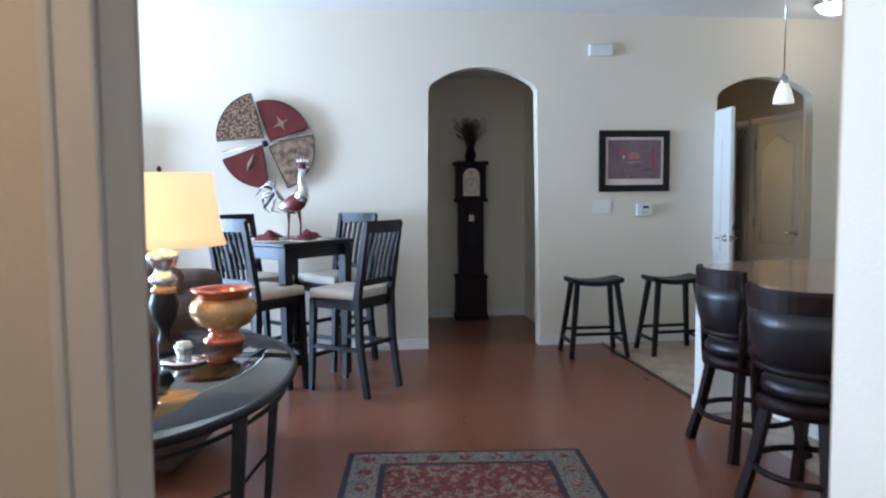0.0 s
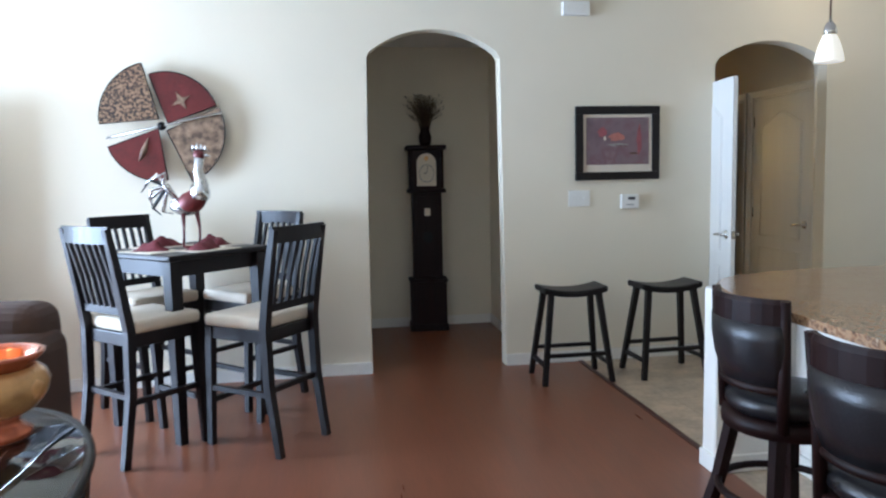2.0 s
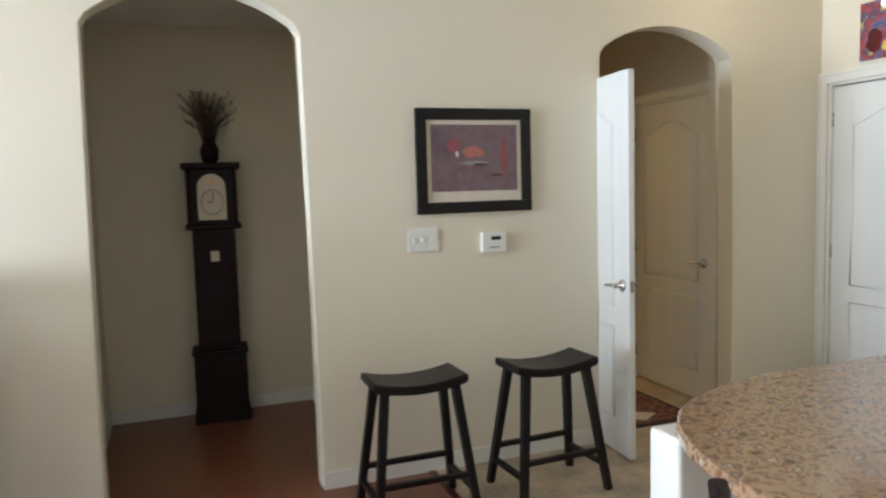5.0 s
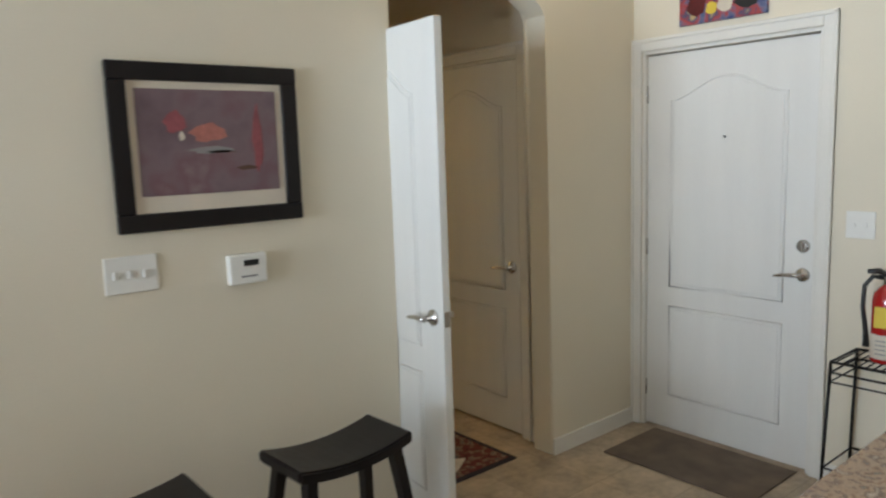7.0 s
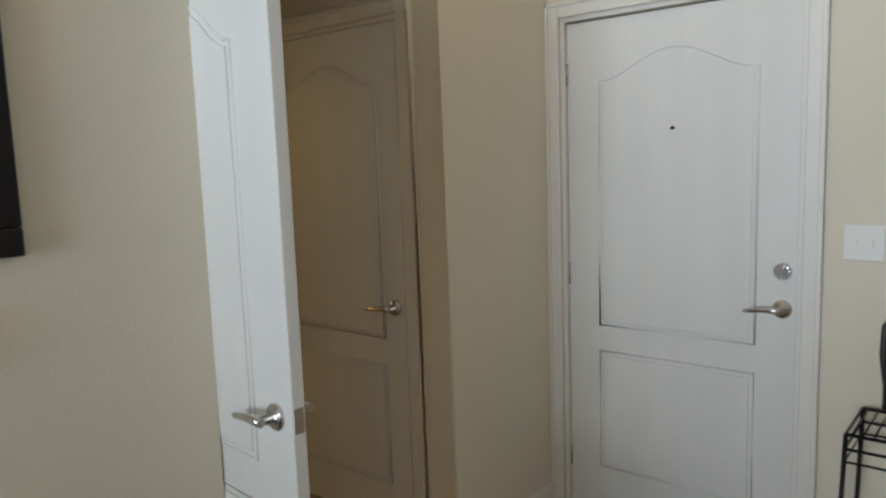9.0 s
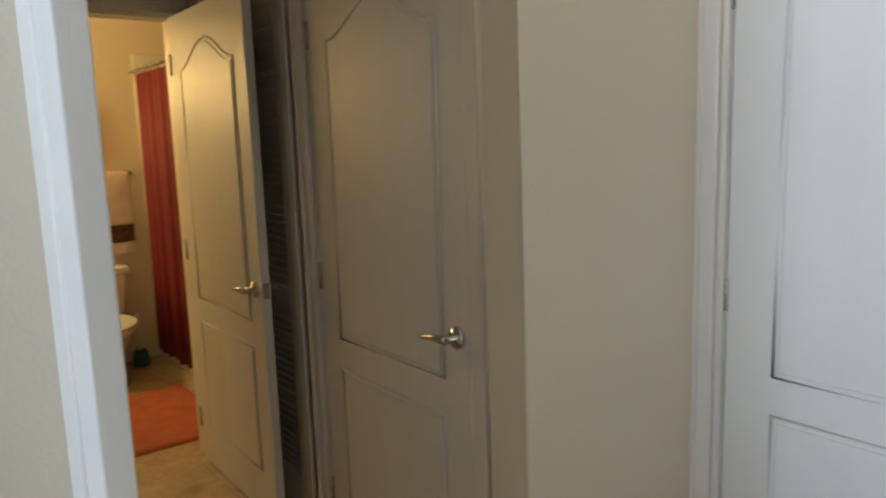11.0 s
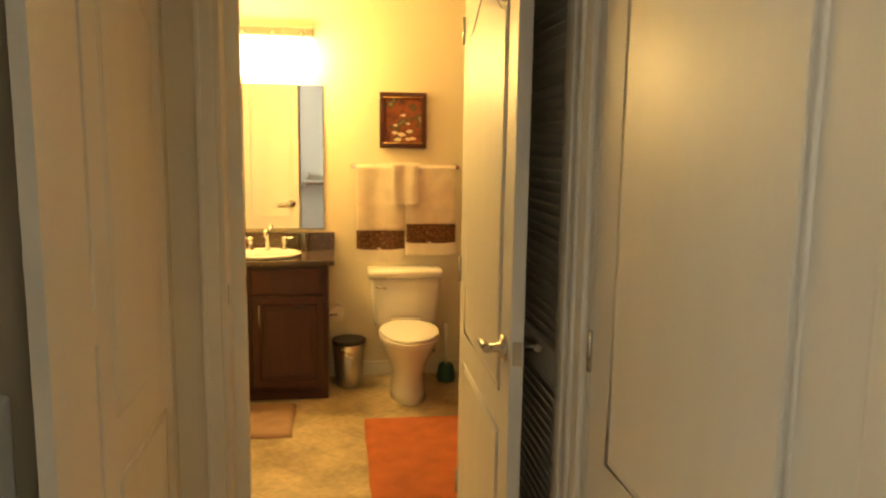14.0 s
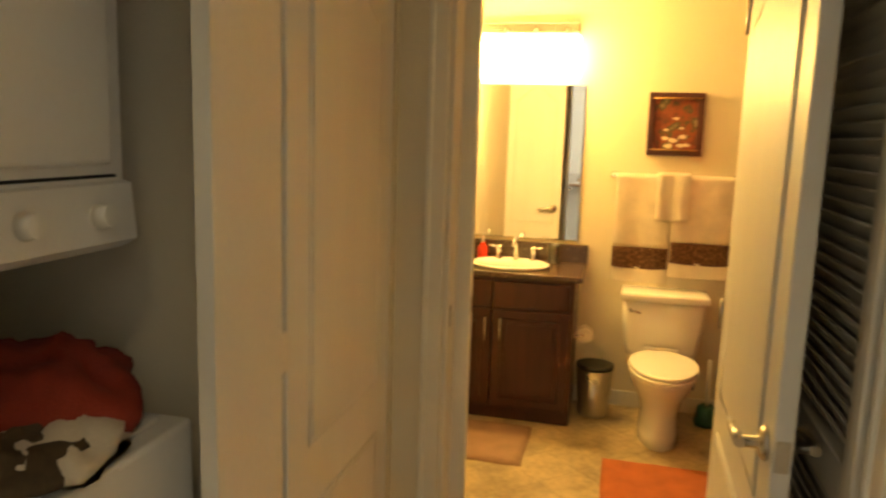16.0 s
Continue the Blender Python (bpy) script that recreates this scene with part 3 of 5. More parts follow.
def pub_chair(m, label):
    """Counter chair; the back is at -y."""
    c = thing("counter_chair", m, label, "chair", "chairs round the pub table")
    sh, top, w, dp = 0.655, 1.14, 0.42, 0.42
    bm = box(B(), (-w / 2, -dp / 2 + 0.03, sh - 0.02), (w / 2, dp / 2, sh + 0.045), 0.022, 3)
    part("seat", bm, M_SEAT, c, "cream padded seat", smooth=True)
    bm = box(B(), (-w / 2 + 0.01, -dp / 2 + 0.02, sh - 0.085), (w / 2 - 0.01, dp / 2 - 0.01, sh - 0.018), 0.006)
    part("seat_frame", bm, M_DARK, c)
    for s in (-1, 1):
        x = s * (w / 2 - 0.022)
        bm = B()
        tube(bm, [(x, -dp / 2 - 0.05, 0), (x, -dp / 2 + 0.005, 0.35), (x, -dp / 2 + 0.015, sh), (x, -dp / 2 - 0.02, sh + 0.22), (x, -dp / 2 - 0.07, top)], [0.018, 0.021, 0.022, 0.02, 0.016], square=True)
        part("back_leg", bm, M_DARK, c)
        bm = B()
        tube(bm, [(x, dp / 2 + 0.005, 0), (x, dp / 2 - 0.03, sh - 0.02)], [0.017, 0.021], square=True)
        part("front_leg", bm, M_DARK, c)
    bm = B()
    pts = [(-w / 2 + 0.005 + (w - 0.01) * i / 8, -dp / 2 - 0.062 - 0.025 * math.sin(math.pi * i / 8), top - 0.035) for i in range(9)]
    z = top - 0.035
    prism(bm, [(x, y - 0.011) for x, y, _ in pts] + [(x, y + 0.011) for x, y, _ in pts[::-1]], "z", z - 0.035, z + 0.045)
    part("top_rail", bm, M_DARK, c)
    part("lower_rail", box(B(), (-w / 2 + 0.03, -dp / 2 - 0.005, sh + 0.07), (w / 2 - 0.03, -dp / 2 + 0.02, sh + 0.11), 0.004), M_DARK, c)
    for i in range(6):
        x = -w / 2 + 0.075 + i * (w - 0.15) / 5
        bm = B()
        tube(bm, [(x, -dp / 2 + 0.005, sh + 0.10), (x, -dp / 2 - 0.025, sh + 0.25), (x, -dp / 2 - 0.075, top - 0.06)], 0.009, square=True)
        part("slat", bm, M_DARK, c)
    for z, pairs in ((0.24, (((-1, 1), (1, 1)),)), (0.31, (((-1, -1), (-1, 1)), ((1, -1), (1, 1)))), (0.33, (((-1, -1), (1, -1)),))):
        for a, b in pairs:
            bm = B()
            p = [(q[0] * (w / 2 - 0.022), q[1] * (dp / 2 - 0.012), z) for q in (a, b)]
            tube(bm, p, 0.013, square=True)
            part("stretcher", bm, M_DARK, c)
    return c


TX, TY, TH, TURN = -0.94, 4.53, 1.02, -43
NX, NY = 0.73, -0.68
pub_table(pose(TX, TY, 0, 0, 0, TURN), 0.67, 0.67, TH)
chair = pub_chair(pose(-0.48, 4.11, 0, 0, 0, 53) @ Matrix.Diagonal((1, 1, 1.02, 1)), "black slat-back counter chair with cream seat beside the arch")
for x, y, turned, text in ((-1.09, 4.12, -43, "black slat-back counter chair, its back to the room"), (-1.22, 4.83, -133, "black slat-back counter chair on the table's wall side"), (-0.62, 4.88, 137, "black slat-back counter chair tucked against the cream wall")):
    c = copy_thing(chair, pose(x, y, 0, 0, 0, turned) @ Matrix.Diagonal((1, 1, 1.02, 1)))
    tagged(c, text)

# ---- saddle stools against the wall ----


def saddle_stool(m):
    s = thing("saddle_stool", m, "black wooden saddle stool against the cream wall", "stool", "saddle stools")
    h, w, d, n = 0.62, 0.44, 0.25, 12
    bm = B()
    for k in range(n):
        x0, x1 = -w / 2 + w * k / n, -w / 2 + w * (k + 1) / n
        f = lambda x: 0.030 * (2 * x / w) ** 2
        vs = [[bm.verts.new((x, sy * d / 2, h - dz + f(x))) for sy in (-1, 1) for dz in (0.04, 0.0)] for x in (x0, x1)]
        a, b = vs
        for q in ((a[0], a[1], b[1], b[0]), (a[1], a[3], b[3], b[1]), (a[3], a[2], b[2], b[3]), (a[2], a[0], b[0], b[2])):
            bm.faces.new(q)
        if k == 0:
            bm.faces.new((a[0], a[2], a[3], a[1]))
        if k == n - 1:
            bm.faces.new((b[0], b[1], b[3], b[2]))
    bmesh.ops.remove_doubles(bm, verts=bm.verts, dist=1e-4)
    sharp = [e for e in bm.edges if len(e.link_faces) == 2 and e.calc_face_angle(0) > 0.6]
    bmesh.ops.bevel(bm, geom=sharp, offset=0.007, segments=2, affect="EDGES")
    part("seat", bm, M_DARK, s)
    feet = {}
    for sx in (-1, 1):
        for sy in (-1, 1):
            foot, head = Vector((sx * 0.235, sy * 0.17, 0)), Vector((sx * 0.165, sy * 0.085, h - 0.015))
            feet[sx, sy] = (foot, head)
            bm = B()
            tube(bm, [foot, head], [0.016, 0.019], square=True)
            part("leg", bm, M_DARK, s)
    for a, b, z in (((-1, -1), (1, -1), 0.20), ((-1, 1), (1, 1), 0.20), ((-1, -1), (-1, 1), 0.13), ((1, -1), (1, 1), 0.13)):
        p, q = (feet[k][0].lerp(feet[k][1], z / h) for k in (a, b))
        part("stretcher", tube(B(), [p, q], 0.012, square=True), M_DARK, s)
    return s


stool = saddle_stool(pose(1.505, 4.885, 0))
copy_thing(stool, pose(2.185, 4.885, 0, 0, 0, 3))

# ---- breakfast bar ----
CZ = 0.90
bar = thing("breakfast_bar", pose(0.045, -0.09, 0), "white painted breakfast bar base", "counter", kind="structure")
part("base_wall", box(B(), (1.98, 0.42, 0), (2.10, 3.30, CZ - 0.035), 0.006), M_TRIM, bar)
part("end_panel", box(B(), (1.585, 3.29, 0), (4.05, 3.41, CZ - 0.035), 0.012, 3), M_TRIM, bar)
part("plinth", box(B(), (1.575, 3.28, 0), (4.05, 3.42, 0.085), 0.006), M_TRIM, bar)
part("plinth", box(B(), (1.968, 0.42, 0), (2.0, 3.288, 0.085), 0.004), M_TRIM, bar)
outline = [(1.44, 0.40), (1.44, 2.2), (1.455, 2.7), (1.485, 3.0), (1.525, 3.16), (1.585, 3.28), (1.67, 3.375), (1.78, 3.45), (1.92, 3.505), (2.1, 3.535), (2.4, 3.55), (4.06, 3.56), (4.06, 3.0), (2.75, 2.9), (2.65, 2.7), (2.65, 0.40)]
solid("granite_countertop", prism(B(), outline, "z", CZ - 0.034, CZ, set(range(16)), 0.008), M_GRANITE, "polished brown speckled granite bar top, rounded end", "countertop", pose(0.05, -0.06, 0))


def bar_stool(m, label):
    """Swivel stool with a curved leather back, at -y."""
    s = thing("bar_stool", m, label, "bar stool", "bar stools at the counter")
    sh = 0.565
    part("seat", lathe(B(), [(0.02, 0.0), (0.19, 0.0), (0.215, 0.025), (0.215, 0.05), (0.19, 0.075), (0.1, 0.085), (0.02, 0.087)], 30, z0=sh - 0.06), M_LEATHER, s, "black leather round seat")
    part("seat_ring", lathe(B(), [(0.17, 0), (0.225, 0), (0.23, 0.03), (0.225, 0.055), (0.17, 0.055)], 30, z0=sh - 0.12), M_CLOCK, s)
    part("swivel", lathe(B(), [(0.09, 0), (0.09, 0.03), (0.05, 0.05)], 16, z0=sh - 0.165), M_IRON, s)

    def curve(r, a0, a1, n, z, lean):
        return [((r + lean) * math.sin(a0 + (a1 - a0) * i / n), -(r + lean) * math.cos(a0 + (a1 - a0) * i / n), z) for i in range(n + 1)]
    n, A = 12, radians(50)
    bm = B()
    grid = []
    for k, z in enumerate((sh + 0.075, sh + 0.155, sh + 0.235, sh + 0.30)):
        bulge = (0.0, 0.012, 0.012, 0.0)[k]
        grid.append([(bm.verts.new(p), bm.verts.new(q)) for p, q in zip(curve(0.205 - bulge, -A, A, n, z, 0.012 * k), curve(0.232 + bulge, -A, A, n, z, 0.012 * k))])
    for k in range(3):
        for i in range(n):
            for w in (0, 1):
                bm.faces.new((grid[k][i][w], grid[k][i + 1][w], grid[k + 1][i + 1][w], grid[k + 1][i][w])).smooth = True
        for i in (0, n):
            bm.faces.new((grid[k][i][0], grid[k][i][1], grid[k + 1][i][1], grid[k + 1][i][0]))
    for k in (0, 3):
        for i in range(n):
            bm.faces.new((grid[k][i][0], grid[k][i + 1][0], grid[k][i + 1][1], grid[k][i][1]))
    part("backrest", bm, M_LEATHER, s, "black leather curved back")
    bm = B()
    rail = [[bm.verts.new(p) for p in curve(rr, -A, A, n, z, 0.036)] for rr, z in ((0.203, sh + 0.30), (0.205, sh + 0.375), (0.212, sh + 0.392), (0.224, sh + 0.392), (0.231, sh + 0.375), (0.229, sh + 0.30))]
    for k in range(6):
        for i in range(n):
            bm.faces.new((rail[k][i], rail[k][i + 1], rail[(k + 1) % 6][i + 1], rail[(k + 1) % 6][i]))
    for i in (0, n):
        bm.faces.new([row[i] for row in rail])
    part("top_rail", bm, M_CLOCK, s, "broad curved wooden head rail")
    for nm, z, r, lean in (("lower_rail", sh + 0.06, 0.018, 0.0),):
        bm = B()
        tube(bm, curve(0.22, -A, A, n, z, lean), r, square=False)
        part(nm, bm, M_CLOCK, s)
    for sgn in (-1, 1):
        bm = B()
        x, y = 0.225 * math.sin(sgn * A), -0.225 * math.cos(A)
        tube(bm, [(x, y, sh - 0.09), (x * 1.03, y * 1.03, sh + 0.1), (x * 1.17, y * 1.17, sh + 0.39)], [0.02, 0.022, 0.017], 8)
        part("back_post", bm, M_CLOCK, s)
    for sx in (-1, 1):
        for sy in (-1, 1):
            bm = B()
            tube(bm, [(sx * 0.205, sy * 0.205, 0), (sx * 0.165, sy * 0.165, 0.2), (sx * 0.13, sy * 0.13, sh - 0.12)], [0.021, 0.02, 0.022], square=True)
            part("leg", bm, M_CLOCK, s)
    bm = B()
    tube(bm, [(0.235 * math.cos(2 * math.pi * i / 28), 0.235 * math.sin(2 * math.pi * i / 28), 0.19) for i in range(28)], 0.015, 8, closed=True)
    part("foot_ring", bm, M_CLOCK, s)
    return s


bs = bar_stool(pose(1.585, 2.62, 0, 0, 0, -86), "dark wood swivel bar stool with black leather back")
s2 = copy_thing(bs, pose(1.45, 1.86, 0, 0, 0, -66))
tagged(s2, "dark wood swivel bar stool with black leather back")

# ---- lamp table ----
GX, GY, GZ = -1.15, 1.74, 0.72
TA, TB = 0.48, 0.81          # half width and half length of the oval top
gt = thing("glass_table", pose(GX, GY, 0), "oval smoked-glass table on black iron legs", "table")


def oval_ring(k, z, r):
    """A closed rod that follows the table's edge."""
    return tube(B(), [(k * TA * math.cos(2 * math.pi * i / 56), k * TB * math.sin(2 * math.pi * i / 56), z) for i in range(56)], r, 8, closed=True)


part("glass_top", lathe(B(), [(0.02, 0), (0.985, 0), (0.995, 0.006), (0.985, 0.012), (0.02, 0.012)], 56, z0=GZ - 0.012, sx=TA, sy=TB), M_GLASS, gt)
part("rim", oval_ring(1.0, GZ - 0.012, 0.015), M_IRON, gt)
part("lower_band", oval_ring(0.95, GZ - 0.065, 0.008), M_IRON, gt)
for i in range(4):
    a = radians(38 + 90 * i if i % 2 == 0 else 52 + 90 * i)
    c, s_ = TA * math.cos(a), TB * math.sin(a)
    part("leg", tube(B(), [(0.84 * c, 0.84 * s_, 0), (0.90 * c, 0.90 * s_, 0.3), (0.98 * c, 0.98 * s_, GZ - 0.02)], [0.014, 0.017, 0.02], square=True), M_IRON, gt)
    part("brace", tube(B(), [(0.885 * c, 0.885 * s_, 0.26), (0.6 * c, 0.6 * s_, 0.16), (0.3 * c, 0.3 * s_, 0.17), (0.0, 0.0, 0.24)], 0.008), M_IRON, gt)

lamp = thing("table_lamp", pose(LAMPX, LAMPY, GZ), "lit table lamp with cream tapered shade and dark urn base", "lamp")
part("base", lathe(B(), [(0.085, 0), (0.09, 0.012), (0.07, 0.025), (0.03, 0.045), (0.022, 0.09), (0.05, 0.14), (0.062, 0.19), (0.045, 0.24), (0.02, 0.28), (0.015, 0.33), (0.03, 0.345), (0.03, 0.36), (0.012, 0.37), (0.012, 0.44)], 24), M_IRON, lamp, "dark turned metal base")
part("collar", lathe(B(), [(0.02, 0.262), (0.05, 0.275), (0.056, 0.30), (0.036, 0.32), (0.03, 0.335), (0.05, 0.35), (0.06, 0.375), (0.064, 0.40), (0.03, 0.415), (0.02, 0.42)], 24), M_SILVER, lamp, "ornate pewter neck under the shade")
part("gold_band", lathe(B(), [(0.03, 0.232), (0.046, 0.24), (0.05, 0.252), (0.046, 0.264), (0.02, 0.27)], 24), M_GOLD, lamp, "gilt band round the neck")
bm = B()
rings = []
for r, z in ((0.248, 0.43), (0.236, 0.47), (0.218, 0.57), (0.205, 0.715), (0.202, 0.715), (0.215, 0.57), (0.233, 0.47), (0.245, 0.43)):
    rings.append([bm.verts.new((r * math.cos(2 * math.pi * j / 36), r * math.sin(2 * math.pi * j / 36), z)) for j in range(36)])
for i in range(len(rings)):
    a, b = rings[i], rings[(i + 1) % len(rings)]
    for j in range(36):
        bm.faces.new((a[j], a[(j + 1) % 36], b[(j + 1) % 36], b[j])).smooth = True
part("shade", bm, M_SHADE, lamp, "cream fabric shade glowing warm")
part("finial", lathe(B(), [(0.004, 0.43), (0.004, 0.72), (0.012, 0.73), (0.004, 0.745)], 12), M_IRON, lamp)

pot = thing("copper_pot", pose(-1.0, 2.24, GZ) @ Matrix.Scale(1.1, 4), "glazed copper and gold footed bowl on the glass table", "bowl")
part("foot", lathe(B(), [(0.07, 0), (0.082, 0.008), (0.082, 0.022), (0.062, 0.035), (0.055, 0.05), (0.066, 0.062)], 32), M_COPPER, pot)
part("body", lathe(B(), [(0.06, 0.058), (0.095, 0.075), (0.122, 0.11), (0.128, 0.14), (0.118, 0.165), (0.10, 0.18)], 36), M_GOLD, pot)
part("neck", lathe(B(), [(0.098, 0.176), (0.098, 0.19), (0.118, 0.205), (0.122, 0.214), (0.112, 0.216), (0.092, 0.20), (0.09, 0.15), (0.03, 0.12)], 36), M_COPPER, pot, "shiny copper rim")

# ---- living room: walls and table dressing ----


def framed(name, m, w, h, frame_w, mat_w, art, frame_mat, label, bottom=0.0):
    """A picture lying in x and z, facing -y, its centre at the origin; bottom: extra mat below the print."""
    p = thing(name, m, label, "picture")
    d = 0.026
    for nm, a, b in (("frame_rail", (-w / 2, -d, h / 2 - frame_w), (w / 2, -0.001, h / 2)), ("frame_rail", (-w / 2, -d, -h / 2), (w / 2, -0.001, -h / 2 + frame_w)), ("frame_stile", (-w / 2, -d + 0.001, -h / 2 + frame_w), (-w / 2 + frame_w, -0.001, h / 2 - frame_w)), ("frame_stile", (w / 2 - frame_w, -d + 0.001, -h / 2 + frame_w), (w / 2, -0.001, h / 2 - frame_w))):
        part(nm, box(B(), a, b, 0.005), frame_mat, p)
    x, z = w / 2 - frame_w, h / 2 - frame_w
    part("mat_board", box(B(), (-x, -0.012, -z), (x, -0.004, z)), M_PAPER, p)
    part("print", box(B(), (-x + mat_w, -0.015, -z + mat_w + bottom), (x - mat_w, -0.0125, z - mat_w)), art, p)
    return p


pic = framed("framed_print", pose(2.002, YB - 0.002, 1.618), 0.645, 0.535, 0.058, 0.024, M_MAUVE, M_DARK, "mauve print in a wide black frame on the wall", 0.03)
# loose shapes of the print: posts, a reclining shape, pale folds
for nm, cx, cz, sx, sz, mm in (("post_shape", -0.12, 0.08, 0.035, 0.035, M_ROSE), ("post_shape", 0.165, 0.02, 0.018, 0.11, M_ROSE), ("rose_shape", -0.01, 0.045, 0.06, 0.03, M_CORAL), ("pale_shape", -0.10, 0.035, 0.009, 0.015, M_PAPER), ("grey_shape", 0.0, -0.012, 0.075, 0.012, M_GREY), ("pale_shape", 0.03, -0.018, 0.05, 0.004, M_PILLOW), ("pale_shape", 0.12, -0.075, 0.035, 0.008, M_PILLOW)):
    bm = B()
    prism(bm, [(cx + sx * math.cos(2 * math.pi * i / 14) * (1 + 0.2 * math.sin(3 * i)), cz + sz * math.sin(2 * math.pi * i / 14) * (1 + 0.2 * math.cos(2 * i))) for i in range(14)], "y", -0.0162, -0.0152)
    part(nm, bm, mm, pic)


def wall_art(m):
    """Four metal fans round a hub, each a quarter disc set a little apart from the next."""
    a = thing("metal_wall_art", m, "pinwheel metal wall art in brick red, leopard and bronze", "wall art")
    quads = ((92, 172, 0.40, -0.012, 0.05, M_LEOPARD, 0.10), (8, 96, 0.36, 0.035, 0.01, M_REDMETAL, 0.08), (188, 265, 0.37, -0.035, -0.01, M_REDMETAL, 0.085), (282, 372, 0.40, 0.012, -0.035, M_TAN, 0.075))
    for a0, a1, r, ox, oz, mm, dy in quads:
        bm, n = B(), 20
        pts = [(ox, oz)] + [(ox + r * math.cos(radians(a0 + (a1 - a0) * i / n)), oz + r * math.sin(radians(a0 + (a1 - a0) * i / n))) for i in range(n + 1)]
        prism(bm, pts, "y", -dy - 0.006, -dy, set(range(len(pts))), 0.002)
        fan = part("fan_blade", bm, mm, a)
        part("blade_rim", tube(B(), [(x, -dy - 0.004, z) for x, z in pts], 0.005, 6, closed=True), M_IRON, fan)
    part("bar", tube(B(), [(-0.39, -0.10, 0.0), (0.42, -0.10, 0.0)], 0.008, 6), M_SILVER, a)
    part("hub", lathe(B(), [(0.0, 0), (0.03, 0), (0.03, 0.02), (0.015, 0.035), (0, 0.04)], 16, z0=-0.02), M_IRON, a).matrix_local = pose(-0.01, -0.10, 0, 90)
    star = [((0.075 if i % 2 == 0 else 0.02) * math.cos(math.pi * i / 4 + 0.3), (0.075 if i % 2 == 0 else 0.02) * math.sin(math.pi * i / 4 + 0.3)) for i in range(8)]
    part("star_relief", prism(B(), [(0.165 + x, 0.145 + z) for x, z in star], "y", -0.094, -0.084, set(range(8)), 0.003), M_TAN, a)
    bm = B()
    tube(bm, [(-0.22, -0.095, -0.20), (-0.17, -0.100, -0.14), (-0.12, -0.095, -0.06)], [0.004, 0.022, 0.003], 8)
    part("leaf_relief", bm, M_TAN, a)
    for x, z in ((-0.15, 0.15), (0.15, -0.12)):
        part("standoff", tube(B(), [(x, -0.085, z), (x, 0, z)], 0.006, 8), M_IRON, a)
    return a


wall_art(pose(-1.165, YB - 0.001, 1.77, 0, -12, 0) @ Matrix.Scale(0.93, 4))


def rooster(m):
    """Tall metal rooster figure: body, neck, comb, swept tail and two legs in one mesh, with three metals."""
    bm = B()
    def blob(c, r, k, yaw=0.0):
        n0 = len(bm.faces)
        made = bmesh.ops.create_uvsphere(bm, u_segments=16, v_segments=10, radius=1.0)["verts"]
        bmesh.ops.transform(bm, matrix=pose(*c, 0, yaw, 0) @ Matrix.Diagonal((*r, 1)), verts=made)
        bm.faces.ensure_lookup_table()
        for f in bm.faces[n0:]:
            f.material_index, f.smooth = k, True
    def bar(pts, r, k):
        n0 = len(bm.faces)
        tube(bm, pts, r, 10)
        bm.faces.ensure_lookup_table()
        for f in bm.faces[n0:]:
            f.material_index = k
    blob((0.04, 0, 0.24), (0.085, 0.05, 0.06), 1, -25)
    blob((0.0, 0, 0.215), (0.08, 0.04, 0.045), 0, 10)
    bar([(0.08, 0, 0.26), (0.10, 0, 0.33), (0.085, 0, 0.41), (0.095, 0, 0.47)], [0.05, 0.036, 0.024, 0.026], 0)
    bar([(0.06, 0, 0.285), (0.125, 0, 0.30)], [0.05, 0.045], 0)
    blob((0.095, 0, 0.485), (0.033, 0.022, 0.028), 1)
    bar([(0.12, 0, 0.485), (0.155, 0, 0.475)], [0.012, 0.002], 0)
    for i in range(4):
        bar([(0.07 + 0.02 * i, 0, 0.505), (0.06 + 0.022 * i, 0, 0.545 - 0.006 * abs(i - 1))], [0.012, 0.003], 0)
    for i in range(7):
        a, r = radians(100 + 22 * i), 0.115 + 0.012 * (i % 3)
        c = (-0.06, 0.006 * (i - 3), 0.28)
        bar([(-0.03, 0, 0.24), (c[0] - 0.03, c[1], c[2] + 0.05), (c[0] + r * math.cos(a), c[1] * 2, c[2] + r * math.sin(a)), (c[0] + r * 1.15 * math.cos(a + 0.5), c[1] * 3, c[2] + r * 0.9 * math.sin(a + 0.5))], [0.014, 0.013, 0.010, 0.003], 2 if i % 3 == 2 else 0)
    for s in (-1, 1):
        bar([(0.03 + s * 0.03, s * 0.015, 0.19), (0.035 + s * 0.035, s * 0.02, 0.10), (0.03 + s * 0.035, s * 0.02, 0.008)], [0.014, 0.006, 0.006], 1)
        for da in (-0.5, 0, 0.5):
            bar([(0.03 + s * 0.035, s * 0.02, 0.006), (0.03 + s * 0.035 + 0.05 * math.cos(da), s * 0.02 + 0.05 * math.sin(da), 0.006)], [0.006, 0.004], 1)
    return solid("rooster_figure", bm, [M_SILVER, M_REDMETAL, M_BLACK], "tall pewter and red metal rooster figure on the table", "figurine", m)


rooster(pose(TX + 0.01, TY + 0.02, TH, 0, 0, -12) @ Matrix.Scale(1.1, 4))


def placemat(m):
    bm = B()
    box(bm, (-0.15, -0.11, 0), (0.15, 0.11, 0.004), 0.0015, 1)
    return solid("placemat", bm, M_CLOTH, "ivory linen placemat on the black table", "placemat", m, "placemats on the pub table")


